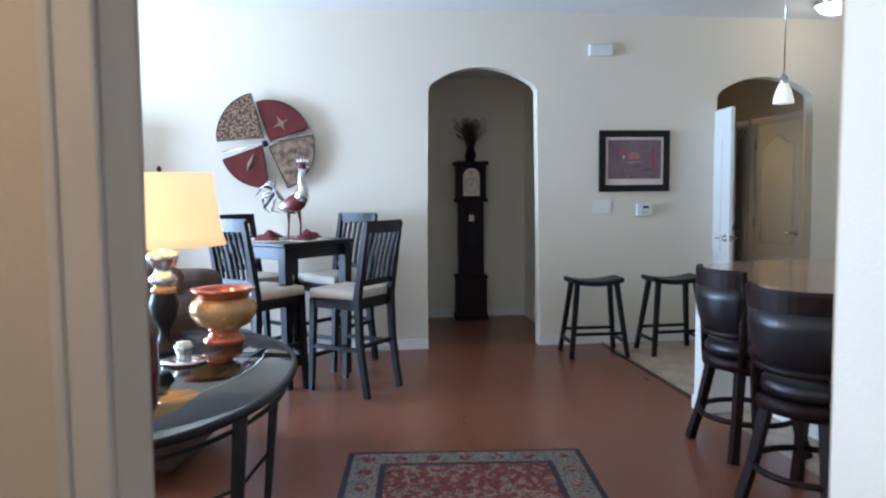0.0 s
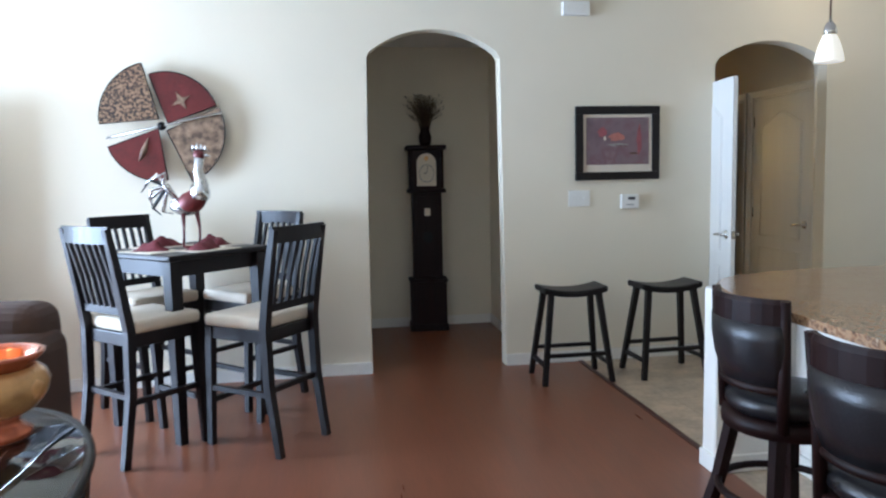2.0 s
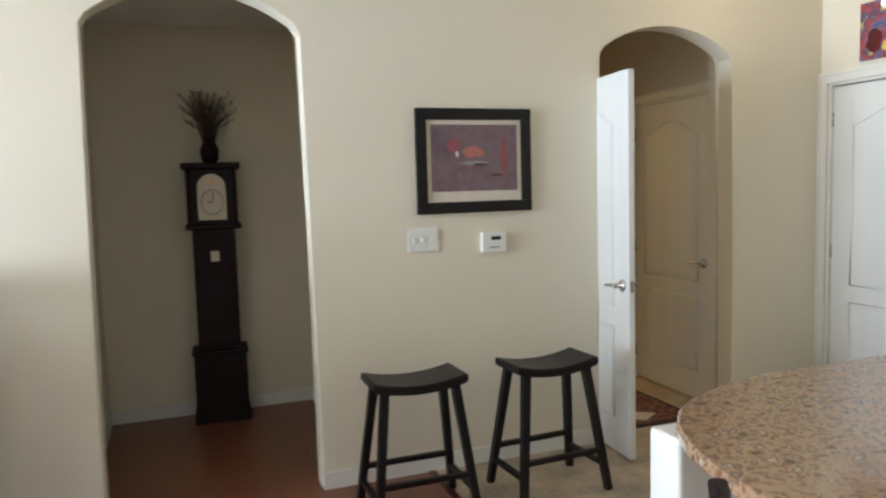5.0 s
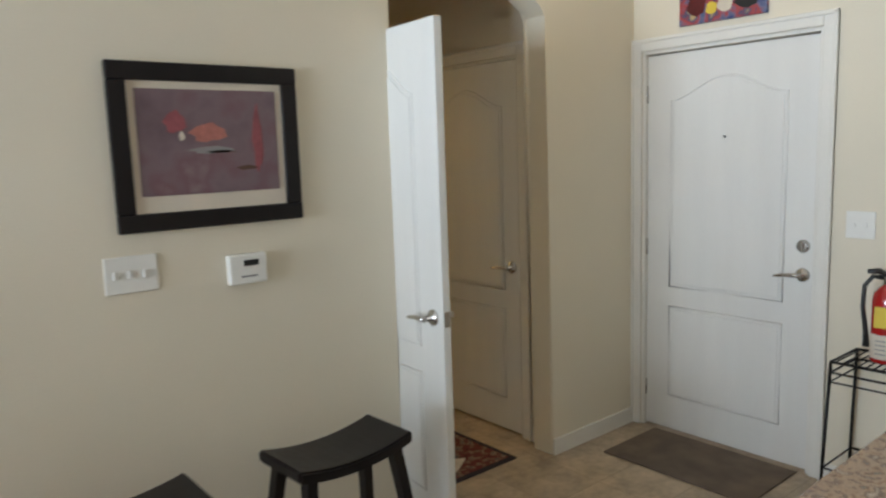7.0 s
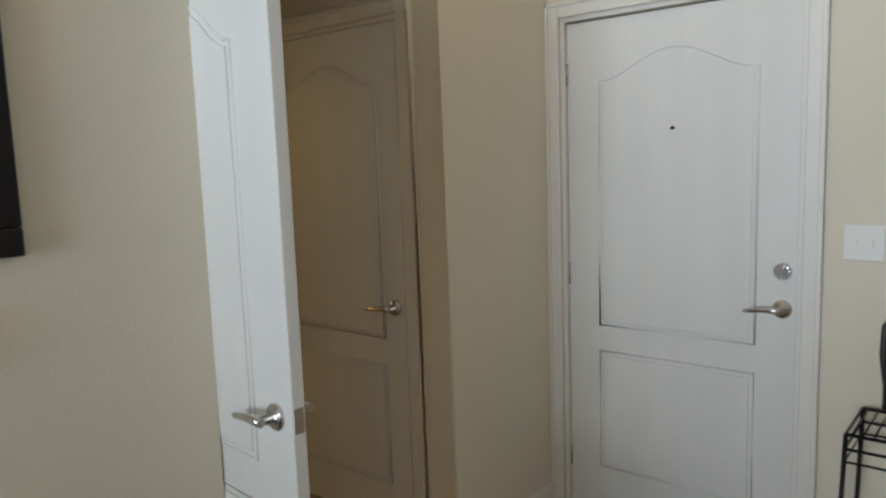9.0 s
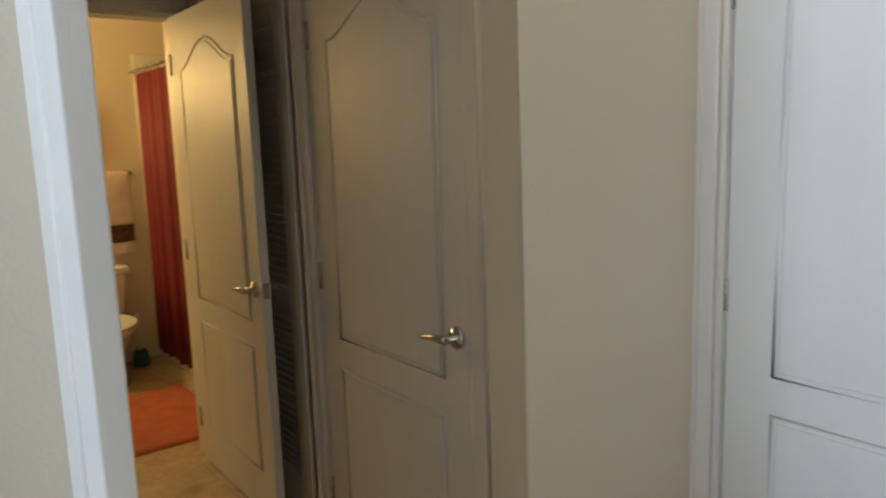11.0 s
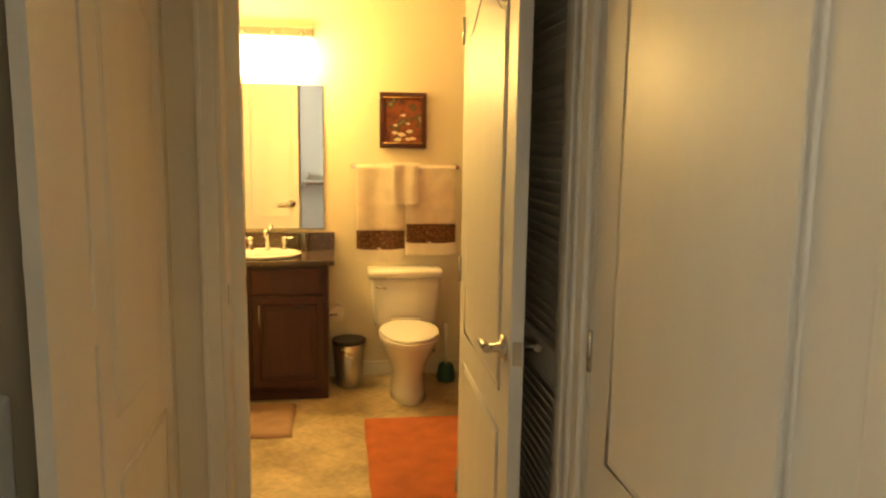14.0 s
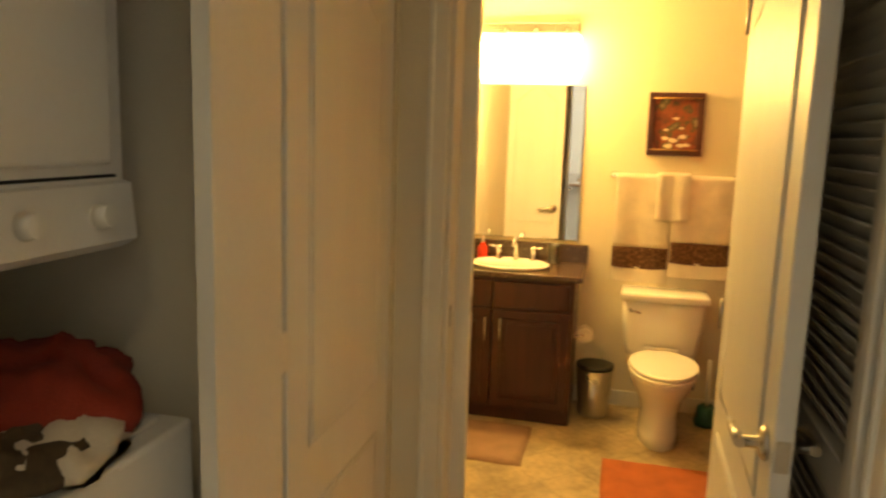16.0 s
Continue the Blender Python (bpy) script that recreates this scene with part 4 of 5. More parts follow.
def napkin(m):
    """A folded cloth puffed into soft ridges."""
    bm, nu, nv = B(), 14, 8
    grid = []
    for i in range(nu + 1):
        row = []
        for j in range(nv + 1):
            u, v = i / nu * 2 - 1, j / nv * 2 - 1
            z = 0.055 * (1 - abs(u) ** 1.5) * (1 - v * v) + 0.012 * math.sin(7 * u + 2 * v) * (1 - abs(v)) + 0.003
            row.append(bm.verts.new((u * 0.105 * (1 - 0.25 * v * v), v * 0.055 * (1 - 0.4 * u), max(z, 0.003))))
        grid.append(row)
    for i in range(nu):
        for j in range(nv):
            bm.faces.new((grid[i][j], grid[i + 1][j], grid[i + 1][j + 1], grid[i][j + 1])).smooth = True
    edge = [e for e in bm.edges if e.is_boundary]
    low = bmesh.ops.extrude_edge_only(bm, edges=edge)["geom"]
    for v in low:
        if isinstance(v, bmesh.types.BMVert):
            v.co.z = 0.0
    return solid("folded_napkin", bm, M_NAPKIN, "burgundy cloth napkin folded on a placemat", "napkin", m, "napkins on the pub table")


pm, nk = None, None
for dx, dy in ((NX, NY), (NY, -NX), (-NX, -NY), (-NY, NX)):
    r = math.degrees(math.atan2(dy, dx)) + 90
    at = pose(TX + dx * 0.212, TY + dy * 0.212, TH, 0, 0, r)
    at2 = pose(TX + dx * 0.20, TY + dy * 0.20, TH + 0.004, 0, 0, r + 12)
    if pm is None:
        pm, nk = placemat(at), napkin(at2)
    else:
        copy_thing(pm, at)
        copy_thing(nk, at2)

rug = thing("persian_rug", pose(0.02, 1.78, 0, 0, 0, -5), "red persian rug with a dark blue patterned border", "rug")
part("edge", box(B(), (-0.60, -0.98, 0), (0.60, 0.98, 0.008), 0.003, 1), M_RUGE, rug)
part("border", box(B(), (-0.57, -0.95, 0.004), (0.57, 0.95, 0.0095), 0.001, 1), M_RUGB, rug)
part("guard_band", box(B(), (-0.43, -0.81, 0.005), (0.43, 0.81, 0.0105), 0.001, 1), M_RUGE, rug)
part("field", box(B(), (-0.40, -0.78, 0.006), (0.40, 0.78, 0.0115), 0.001, 1), M_RUG, rug)
bm = B()
for i in range(7):
    for j in range(2):
        x, y = -0.49 + 0.163 * i, (-0.88, 0.88)[j]
        lathe(bm, [(0.036, 0), (0.036, 0.0112), (0.012, 0.0118)], 8, x, y)
for i in range(9):
    for j in range(2):
        lathe(bm, [(0.036, 0), (0.036, 0.0112), (0.012, 0.0118)], 8, (-0.50, 0.50)[j], -0.7 + 0.175 * i)
rose = part("border_motif", bm, M_RUG, rug)
tagged(rose, kind="stuff")


def clock(m):
    """Longcase clock, front at -y."""
    c = thing("grandfather_clock", m, "dark mahogany longcase clock with arched ivory dial", "clock")
    part("plinth", box(B(), (-0.20, -0.13, 0), (0.20, 0.13, 0.06), 0.008), M_CLOCK, c)
    part("base", box(B(), (-0.185, -0.12, 0.06), (0.185, 0.12, 0.44), 0.006), M_CLOCK, c)
    part("base_moulding", box(B(), (-0.20, -0.13, 0.44), (0.20, 0.13, 0.465), 0.01), M_CLOCK, c)
    part("trunk", box(B(), (-0.15, -0.10, 0.465), (0.15, 0.10, 1.23), 0.006), M_CLOCK, c)
    part("trunk_door", box(B(), (-0.11, -0.108, 0.50), (0.11, -0.098, 1.20), 0.004), M_CLOCK, c)
    part("hood_moulding", box(B(), (-0.195, -0.13, 1.23), (0.195, 0.13, 1.265), 0.010), M_CLOCK, c)
    part("hood", box(B(), (-0.175, -0.115, 1.265), (0.175, 0.115, 1.605), 0.005), M_CLOCK, c)
    part("cornice", box(B(), (-0.205, -0.135, 1.605), (0.205, 0.135, 1.645), 0.012), M_CLOCK, c)
    for x in (-0.155, 0.155):
        part("column", lathe(B(), [(0.016, 0), (0.016, 0.02), (0.010, 0.035), (0.010, 0.29), (0.016, 0.305), (0.016, 0.33)], 12, x, -0.122, 1.268), M_CLOCK, c)
    o = [(-0.098, 1.29), (0.098, 1.29), (0.098, 1.49)] + [(0.098 * math.cos(math.pi * i / 14), 1.49 + 0.085 * math.sin(math.pi * i / 14)) for i in range(1, 14)] + [(-0.098, 1.49)]
    dial = part("dial", prism(B(), o, "y", -0.1215, -0.1155), M_DIAL, c, "ivory arched dial")
    part("chapter_ring", tube(B(), [(0.075 * math.cos(2 * math.pi * i / 30), -0.1225, 1.40 + 0.075 * math.sin(2 * math.pi * i / 30)) for i in range(30)], 0.003, 6, closed=True), M_GREY, dial)
    part("clock_hand", tube(B(), [(0, -0.124, 1.40), (-0.03, -0.124, 1.402)], 0.003, 6), M_BLACK, dial)
    part("clock_hand", tube(B(), [(0, -0.1255, 1.40), (0.012, -0.1255, 1.462)], 0.0025, 6), M_BLACK, dial)
    part("moon_disc", tube(B(), [(0, -0.1225, 1.53), (0, -0.1215, 1.53)], 0.022, 16), M_GOLD, dial)
    part("pendulum_window", tube(B(), [(0.0, -0.1115, 0.84), (0.0, -0.107, 0.84)], 0.052, 24), M_IRON, c, "dim round pendulum glass")
    part("label_plate", box(B(), (-0.03, -0.112, 1.03), (0.03, -0.108, 1.095), 0.002), M_DIAL, c, "pale square card on the trunk")
    return c


clock(pose(0.762, 6.735, 0, 0, 0, -3) @ Matrix.Diagonal((0.88, 0.95, 1.022, 1)))
vase = thing("dried_flower_vase", pose(0.762, 6.72, 1.681), "dark vase of dried stems on top of the clock", "vase")
part("vase", lathe(B(), [(0.04, 0), (0.055, 0.03), (0.06, 0.08), (0.042, 0.13), (0.036, 0.15), (0.045, 0.165)], 20), M_CLOCK, vase)
rnd = random.Random(5)
bm = B()
for i in range(140):
    a, lean, hgt = rnd.uniform(0, 6.28), rnd.uniform(0.02, 0.19), rnd.uniform(0.10, 0.31)
    tip = Vector((lean * math.cos(a), lean * math.sin(a) * 0.7, 0.15 + hgt))
    mid = Vector((tip.x * 0.4, tip.y * 0.4, 0.15 + hgt * 0.55))
    tube(bm, [(0.2 * tip.x, 0.2 * tip.y, 0.12), mid, tip], [0.0016, 0.0014, 0.001], 4)
    for k in range(7):
        q = mid.lerp(tip, 0.2 + 0.13 * k) + Vector((rnd.uniform(-0.014, 0.014), rnd.uniform(-0.014, 0.014), 0))
        d = Vector((rnd.uniform(-1, 1), rnd.uniform(-1, 1), rnd.uniform(-0.3, 1))).normalized() * 0.016
        e = d.cross(Vector((0, 0, 1))).normalized() * 0.004
        v = [bm.verts.new(p) for p in (q - d, q + e, q + d, q - e)]
        bm.faces.new(v)
st = part("dry_stems", bm, M_STEM, vase)
tagged(st, kind="stuff")


def wall_plate(name, m, w, h, d, label, category):
    p = thing(name, m, label, category)
    part("cover", box(B(), (-w / 2, -d, -h / 2), (w / 2, 0, h / 2), min(0.006, d / 2.5)), M_PLASTIC, p)
    return p


t = wall_plate("thermostat", pose(2.095, YB - 0.001, 1.19), 0.14, 0.105, 0.032, "white wall thermostat with dark display", "thermostat")
part("display", box(B(), (-0.018, -0.0335, 0.012), (0.038, -0.0318, 0.032), 0.001, 1), M_BLACK, t)
part("button_row", box(B(), (-0.03, -0.0335, -0.028), (0.03, -0.0318, -0.022), 0.001, 1), M_GREY, t)
sw = wall_plate("light_switch", pose(1.71, YB - 0.001, 1.22), 0.165, 0.118, 0.007, "white three-gang light switch plate on cream wall", "switch")
for i in range(3):
    part("toggle", box(B(), (-0.058 + 0.046 * i, -0.015, -0.012), (-0.046 + 0.046 * i, -0.006, 0.012), 0.002), M_PLASTIC, sw)
al = wall_plate("door_chime", pose(1.68, YB - 0.001, 2.572), 0.20, 0.095, 0.045, "white door chime box high on the wall", "chime")
part("grille", box(B(), (-0.07, -0.0465, -0.03), (0.07, -0.0448, 0.03), 0.001, 1), M_TRIM, al)
sw2 = wall_plate("light_switch", pose(XE - 0.001, 4.135, 1.20, 0, 0, -90), 0.118, 0.118, 0.007, "white two-gang light switch beside the entry door", "switch")
for i in range(2):
    part("toggle", box(B(), (-0.03 + 0.046 * i, -0.015, -0.012), (-0.018 + 0.046 * i, -0.006, 0.012), 0.002), M_PLASTIC, sw2)
cv = thing("canvas_art", pose(XE - 0.001, 4.79, 2.32, 0, 0, -90), "unframed colourful abstract canvas above the entry door", "picture")
part("canvas", box(B(), (-0.225, -0.022, -0.165), (0.225, 0, 0.165), 0.004), M_COLLAGE, cv)
for cx, cz, sx, sz, mm in ((-0.13, -0.06, 0.05, 0.07, M_REDMETAL), (0.02, -0.08, 0.04, 0.05, M_CLOTH), (0.13, -0.07, 0.06, 0.06, M_BLACK), (-0.05, -0.1, 0.03, 0.03, M_YELLOW)):
    bm = B()
    prism(bm, [(cx + sx * math.cos(i * 0.6) * (1 + 0.25 * math.sin(2.3 * i)), cz + sz * math.sin(i * 0.6)) for i in range(10)], "y", -0.0235, -0.0215)
    part("paint_patch", bm, mm, cv)

# entry: doormat, hall rug, stand with extinguisher
bm = box(B(), (3.91, 4.36, 0), (4.37, 5.14, 0.010), 0.004)
solid("doormat", bm, M_MAT, "flat brown doormat in front of the entry door", "doormat")
hr = thing("hall_rug", pose(3.20, 5.82, 0), "small red patterned rug on the hall tiles", "rug")
part("edge", box(B(), (-0.30, -0.42, 0), (0.34, 0.42, 0.008), 0.003, 1), M_RUGE, hr)
part("field", box(B(), (-0.27, -0.39, 0.003), (0.31, 0.39, 0.0095), 0.001, 1), M_RUG, hr)
for y in (-0.25, 0.0, 0.25):
    bm = B()
    prism(bm, [(-0.12, y), (0.0, y - 0.09), (0.14, y), (0.0, y + 0.09)], "z", 0.004, 0.0105)
    part("diamond", bm, M_CLOTH, hr)

st = thing("wire_plant_stand", pose(4.22, 3.985, 0), "black wire stand by the entry, holding the extinguisher", "stand")
for sx in (-1, 1):
    for sy in (-1, 1):
        part("leg", tube(B(), [(sx * 0.15, sy * 0.15, 0), (sx * 0.135, sy * 0.13, 0.66)], 0.007, 8), M_IRON, st)
for k, (z, r) in enumerate(((0.66, 0.006), (0.615, 0.005), (0.575, 0.004), (0.2, 0.005))):
    q = 0.135 if z > 0.5 else 0.146
    part("hoop", tube(B(), [(-q, -q + 0.004, z), (q, -q + 0.004, z), (q, q - 0.004, z), (-q, q - 0.004, z)], r, 6, closed=True), M_IRON, st)
for i in range(9):
    y = -0.115 + 0.0288 * i
    part("wire", tube(B(), [(-0.135, y, 0.66), (0.135, y, 0.66)], 0.003, 6), M_IRON, st)
ex = thing("fire_extinguisher", pose(4.22, 3.96, 0.664), "red fire extinguisher with white label and black hose", "extinguisher")
part("cylinder", lathe(B(), [(0.05, 0), (0.056, 0.01), (0.056, 0.25), (0.05, 0.285), (0.03, 0.31), (0.018, 0.32)], 28), M_REDPAINT, ex)
part("label_sheet", lathe(B(), [(0.0565, 0.02), (0.0572, 0.022), (0.0572, 0.118), (0.0565, 0.12)], 28), M_PAPER, ex, "white printed label")
part("yellow_label", prism(B(), [(-0.0585, -0.026), (-0.0585, 0.026), (-0.0545, 0.03), (-0.0545, -0.03)], "z", 0.15, 0.235), M_YELLOW, ex, "yellow instruction label")
part("valve", lathe(B(), [(0.016, 0.318), (0.02, 0.325), (0.02, 0.35), (0.012, 0.365)], 16), M_CHROME, ex)
part("handle", tube(B(), [(0.02, 0, 0.345), (-0.02, 0.03, 0.375), (-0.05, 0.06, 0.375)], [0.012, 0.013, 0.009], 8), M_BLACK, ex)
part("hose", tube(B(), [(0.0, 0.02, 0.345), (-0.01, 0.055, 0.35), (-0.02, 0.082, 0.31), (-0.02, 0.085, 0.22), (-0.015, 0.072, 0.12), (-0.01, 0.07, 0.055)], [0.009, 0.009, 0.009, 0.009, 0.010, 0.014], 10), M_BLACK, ex)
for i in range(4):
    part("print_line", box(B(), (-0.0585, -0.02, 0.04 + 0.018 * i), (-0.0565, 0.02, 0.044 + 0.018 * i)), M_GREY, ex)

# ceiling fixtures
pd = thing("pendant_lamp", pose(1.86, 2.81, 1.815), "white glass bell pendant on a thin rod", "lamp")
part("shade", lathe(B(), [(0.051, 0), (0.053, 0.004), (0.049, 0.03), (0.038, 0.07), (0.026, 0.097), (0.022, 0.108)], 28), M_PEND, pd, "white frosted glass bell shade")
part("cap", lathe(B(), [(0.024, 0.104), (0.026, 0.112), (0.02, 0.14), (0.008, 0.155)], 16), M_CHROME, pd)
part("rod", tube(B(), [(0, 0, 0.15), (0, 0, H - 1.815 - 0.02)], 0.004, 8), M_CHROME, pd)
part("canopy", lathe(B(), [(0.05, -0.02), (0.06, -0.012), (0.06, 0.0)], 20, z0=H - 1.815), M_CHROME, pd)
fl = thing("flush_light", pose(3.45, 4.70, H), "lit flush ceiling light with a white glass dome", "lamp")
part("dome", lathe(B(), [(0.005, -0.115), (0.06, -0.108), (0.11, -0.085), (0.14, -0.05), (0.15, -0.03)], 28), M_FLUSH, fl)
part("ring", lathe(B(), [(0.15, -0.035), (0.16, -0.03), (0.16, -0.002), (0.12, 0.0)], 28), M_CHROME, fl)
fl.children[0].visible_shadow = False
# unseen fitting, added to house the warm fill in the back room
copy_thing(fl, pose(-1.3, -0.9, H))
sp = thing("wall_sprinkler", pose(-2.39, YB, 2.60, 90), "small chrome fire sprinkler high on the wall", "sprinkler")
part("rose", lathe(B(), [(0.035, 0.008), (0.04, 0.002), (0.04, 0.0)], 16), M_PLASTIC, sp)
part("head", lathe(B(), [(0.018, 0.06), (0.018, 0.056), (0.006, 0.05), (0.006, 0.006)], 12), M_CHROME, sp)

# black hutch in the corner
hu = thing("display_hutch", pose(-2.86, 5.05, 0) @ Matrix.Diagonal((1, 1, 1.05, 1)), "black painted hutch with open shelves, a few objects", "hutch")
part("base_cabinet", box(B(), (-0.45, -0.25, 0.05), (0.45, 0.24, 0.74), 0.006), M_HUTCH, hu)
part("plinth", box(B(), (-0.43, -0.23, 0), (0.43, 0.23, 0.05)), M_HUTCH, hu)
part("worktop", box(B(), (-0.47, -0.27, 0.74), (0.47, 0.24, 0.775), 0.008), M_HUTCH, hu)
for x in (-0.44, 0.40):
    part("side_panel", box(B(), (x, -0.12, 0.775), (x + 0.035, 0.24, 1.80), 0.004), M_HUTCH, hu)
part("back_panel", box(B(), (-0.405, 0.215, 0.775), (0.40, 0.238, 1.80)), M_HUTCH, hu)
for z in (1.08, 1.44):
    part("shelf", box(B(), (-0.405, -0.11, z), (0.40, 0.215, z + 0.02), 0.003), M_HUTCH, hu)
part("divider", box(B(), (0.06, -0.11, 1.10), (0.085, 0.215, 1.80), 0.003), M_HUTCH, hu)
part("cornice", box(B(), (-0.48, -0.16, 1.80), (0.475, 0.24, 1.85), 0.014, 3), M_HUTCH, hu)
for x in (-0.44, 0.005):
    d = part("cabinet_door", box(B(), (x, -0.268, 0.08), (x + 0.435, -0.248, 0.72), 0.006), M_HUTCH, hu)
    part("knob", lathe(B(), [(0.006, 0), (0.012, 0.012), (0.014, 0.02), (0.004, 0.026)], 12), M_SILVER, d).matrix_local = pose(x + (0.40 if x < 0 else 0.035), -0.268, 0.42, 90)
solid("ceramic_vase", lathe(B(), [(0.035, 0), (0.055, 0.04), (0.05, 0.10), (0.025, 0.14), (0.03, 0.16)], 20), M_GOLD, "small tan ceramic vase on the hutch shelf", "vase", pose(-2.63, 5.05, 1.533))
solid("pewter_dish", lathe(B(), [(0.03, 0), (0.08, 0.02), (0.10, 0.05), (0.095, 0.05), (0.03, 0.01)], 22), M_SILVER, "pewter dish on the hutch shelf", "dish", pose(-2.64, 5.05, 1.155))
solid("white_candle", lathe(B(), [(0.035, 0), (0.035, 0.085), (0.028, 0.09), (0.003, 0.09)], 18), M_TOWELW, "short white candle on top of the hutch", "candle", pose(-2.63, 5.02, 1.9425))

# sofa behind the lamp table, and the tall bottle
so = thing("sofa", pose(-2.06, 2.98, 0, 0, 0, -8), "brown suede sofa with a tan throw cushion", "sofa")
part("base", box(B(), (-0.95, -0.42, 0.08), (0.85, 0.42, 0.42), 0.03, 3), M_SOFA, so)
part("arm", box(B(), (0.62, -0.44, 0.08), (0.86, 0.44, 0.84), 0.08, 4), M_SOFA, so)
part("arm", box(B(), (-1.0, -0.44, 0.08), (-0.78, 0.44, 0.66), 0.06, 4), M_SOFA, so)
part("back", box(B(), (-0.95, 0.22, 0.3), (0.82, 0.48, 0.94), 0.08, 4), M_SOFA, so)
part("seat_cushion", box(B(), (-0.77, -0.44, 0.40), (0.61, 0.24, 0.54), 0.045, 3), M_SOFA, so)
cu = box(B(), (-0.22, -0.07, -0.2), (0.22, 0.07, 0.2), 0.06, 4)
solid("throw_cushion", cu, M_PILLOW, "tan suede throw cushion leaning on the sofa arm", "cushion", pose(-1.55, 2.91, 0.80, -14, 6, 18), smooth=True)
tb = thing("tall_bottle", pose(-1.10, 1.40, GZ), "tall burgundy glass bottle vase on the glass table", "vase")
part("bottle_body", lathe(B(), [(0.04, 0), (0.05, 0.01), (0.055, 0.08), (0.05, 0.2), (0.03, 0.30)], 22), M_BURG, tb)
part("bottle_neck", lathe(B(), [(0.03, 0.30), (0.022, 0.36), (0.024, 0.38)], 22), M_BURG, tb)
cd = thing("candle_holder", pose(-1.085, 1.89, GZ), "low pewter candle holder on the glass table", "candle holder")
part("plate", lathe(B(), [(0.05, 0), (0.085, 0.006), (0.088, 0.012), (0.05, 0.012)], 24), M_SILVER, cd)
part("cup", lathe(B(), [(0.03, 0.01), (0.022, 0.03), (0.034, 0.05), (0.036, 0.07), (0.028, 0.07)], 20), M_SILVER, cd)
part("candle", lathe(B(), [(0.027, 0.055), (0.027, 0.078), (0.003, 0.08)], 16), M_TOWELW, cd)

# ---- bathroom ----
vn = thing("vanity_cabinet", pose(2.45, 8.95, 0) @ Matrix.Diagonal((0.93, 0.97, 0.917, 1)), "dark cherry vanity cabinet with two doors", "cabinet")
VW, VD = 0.77, 0.445
part("body", box(B(), (0, 0.0, 0.07), (VW, VD, 0.845), 0.004), M_CHERRY, vn)
part("toe_kick", box(B(), (0.0, 0.02, 0), (VW, VD, 0.07)), M_CHERRY, vn)
for x0, x1 in ((0.02, 0.315), (0.325, 0.75)):
    part("drawer_front", box(B(), (x0, -0.018, 0.675), (x1, 0.0, 0.825), 0.005), M_CHERRY, vn)
    d = part("cabinet_door", box(B(), (x0, -0.018, 0.09), (x1, 0.0, 0.660), 0.005), M_CHERRY, vn)
    bm = B()
    tube(bm, [(x0 + 0.05, -0.018, 0.14), (x1 - 0.05, -0.018, 0.14), (x1 - 0.05, -0.018, 0.61), (x0 + 0.05, -0.018, 0.61)], 0.006, 6, closed=True)
    part("door_moulding", bm, M_CHERRY, d)
    part("raised_panel", box(B(), (x0 + 0.075, -0.022, 0.165), (x1 - 0.075, -0.017, 0.585), 0.004), M_CHERRY, d)
    hx = x1 - 0.03 if x0 < 0.1 else x0 + 0.045
    part("handle", tube(B(), [(hx, -0.02, 0.47), (hx, -0.042, 0.485), (hx, -0.045, 0.54), (hx, -0.042, 0.605), (hx, -0.02, 0.62)], 0.006, 8), M_CHROME, d)
vt = thing("vanity_countertop", pose(2.452, 8.925, 0.776) @ Matrix.Diagonal((0.945, 0.965, 1, 1)), "dark speckled vanity top with backsplash and round basin", "countertop")
part("top", box(B(), (0, 0, 0), (0.795, 0.472, 0.03), 0.006), M_DGRANITE, vt)
part("backsplash", box(B(), (0, 0.452, 0.03), (0.795, 0.472, 0.135), 0.003), M_DGRANITE, vt)
part("basin", lathe(B(), [(0.21, 0.0), (0.225, 0.008), (0.228, 0.016), (0.215, 0.02), (0.19, 0.012), (0.15, 0.004), (0.03, 0.002)], 40, 0.37, 0.22, 0.03, 1.0, 0.82), M_PORCELAIN, vt, "white oval drop-in basin")
fc = thing("basin_faucet", pose(2.81, 9.285, 0.807), "polished chrome three-piece basin faucet", "faucet")
part("spout", tube(B(), [(0, 0.0, 0), (0, 0, 0.10), (0, -0.03, 0.13), (0, -0.09, 0.125), (0, -0.11, 0.10)], [0.016, 0.012, 0.011, 0.010, 0.009], 10), M_CHROME, fc)
for x in (-0.10, 0.10):
    part("tap", lathe(B(), [(0.026, 0), (0.022, 0.02), (0.012, 0.035), (0.02, 0.06), (0.022, 0.08), (0.01, 0.088)], 16, x, 0), M_CHROME, fc)
    part("tap_lever", tube(B(), [(x, 0, 0.075), (x + (0.055 if x > 0 else -0.055), -0.01, 0.085)], [0.008, 0.005], 8), M_CHROME, fc)
sb = thing("soap_bottle", pose(2.62, 9.28, 0.807), "red soap bottle with a white pump", "bottle")
part("bottle", lathe(B(), [(0.028, 0), (0.03, 0.01), (0.03, 0.07), (0.012, 0.09), (0.012, 0.10)], 16), M_SOAP, sb)
part("pump", tube(B(), [(0, 0, 0.098), (0, 0, 0.145), (0, -0.035, 0.142)], [0.009, 0.006, 0.005], 8), M_PLASTIC, sb)
gl = thing("glass_tumbler", pose(3.02, 9.26, 0.807), "clear glass tumbler beside the basin", "tumbler")
part("glass", lathe(B(), [(0.026, 0), (0.028, 0.004), (0.033, 0.11), (0.030, 0.11), (0.025, 0.008), (0.002, 0.008)], 20), M_BOTTLE, gl)

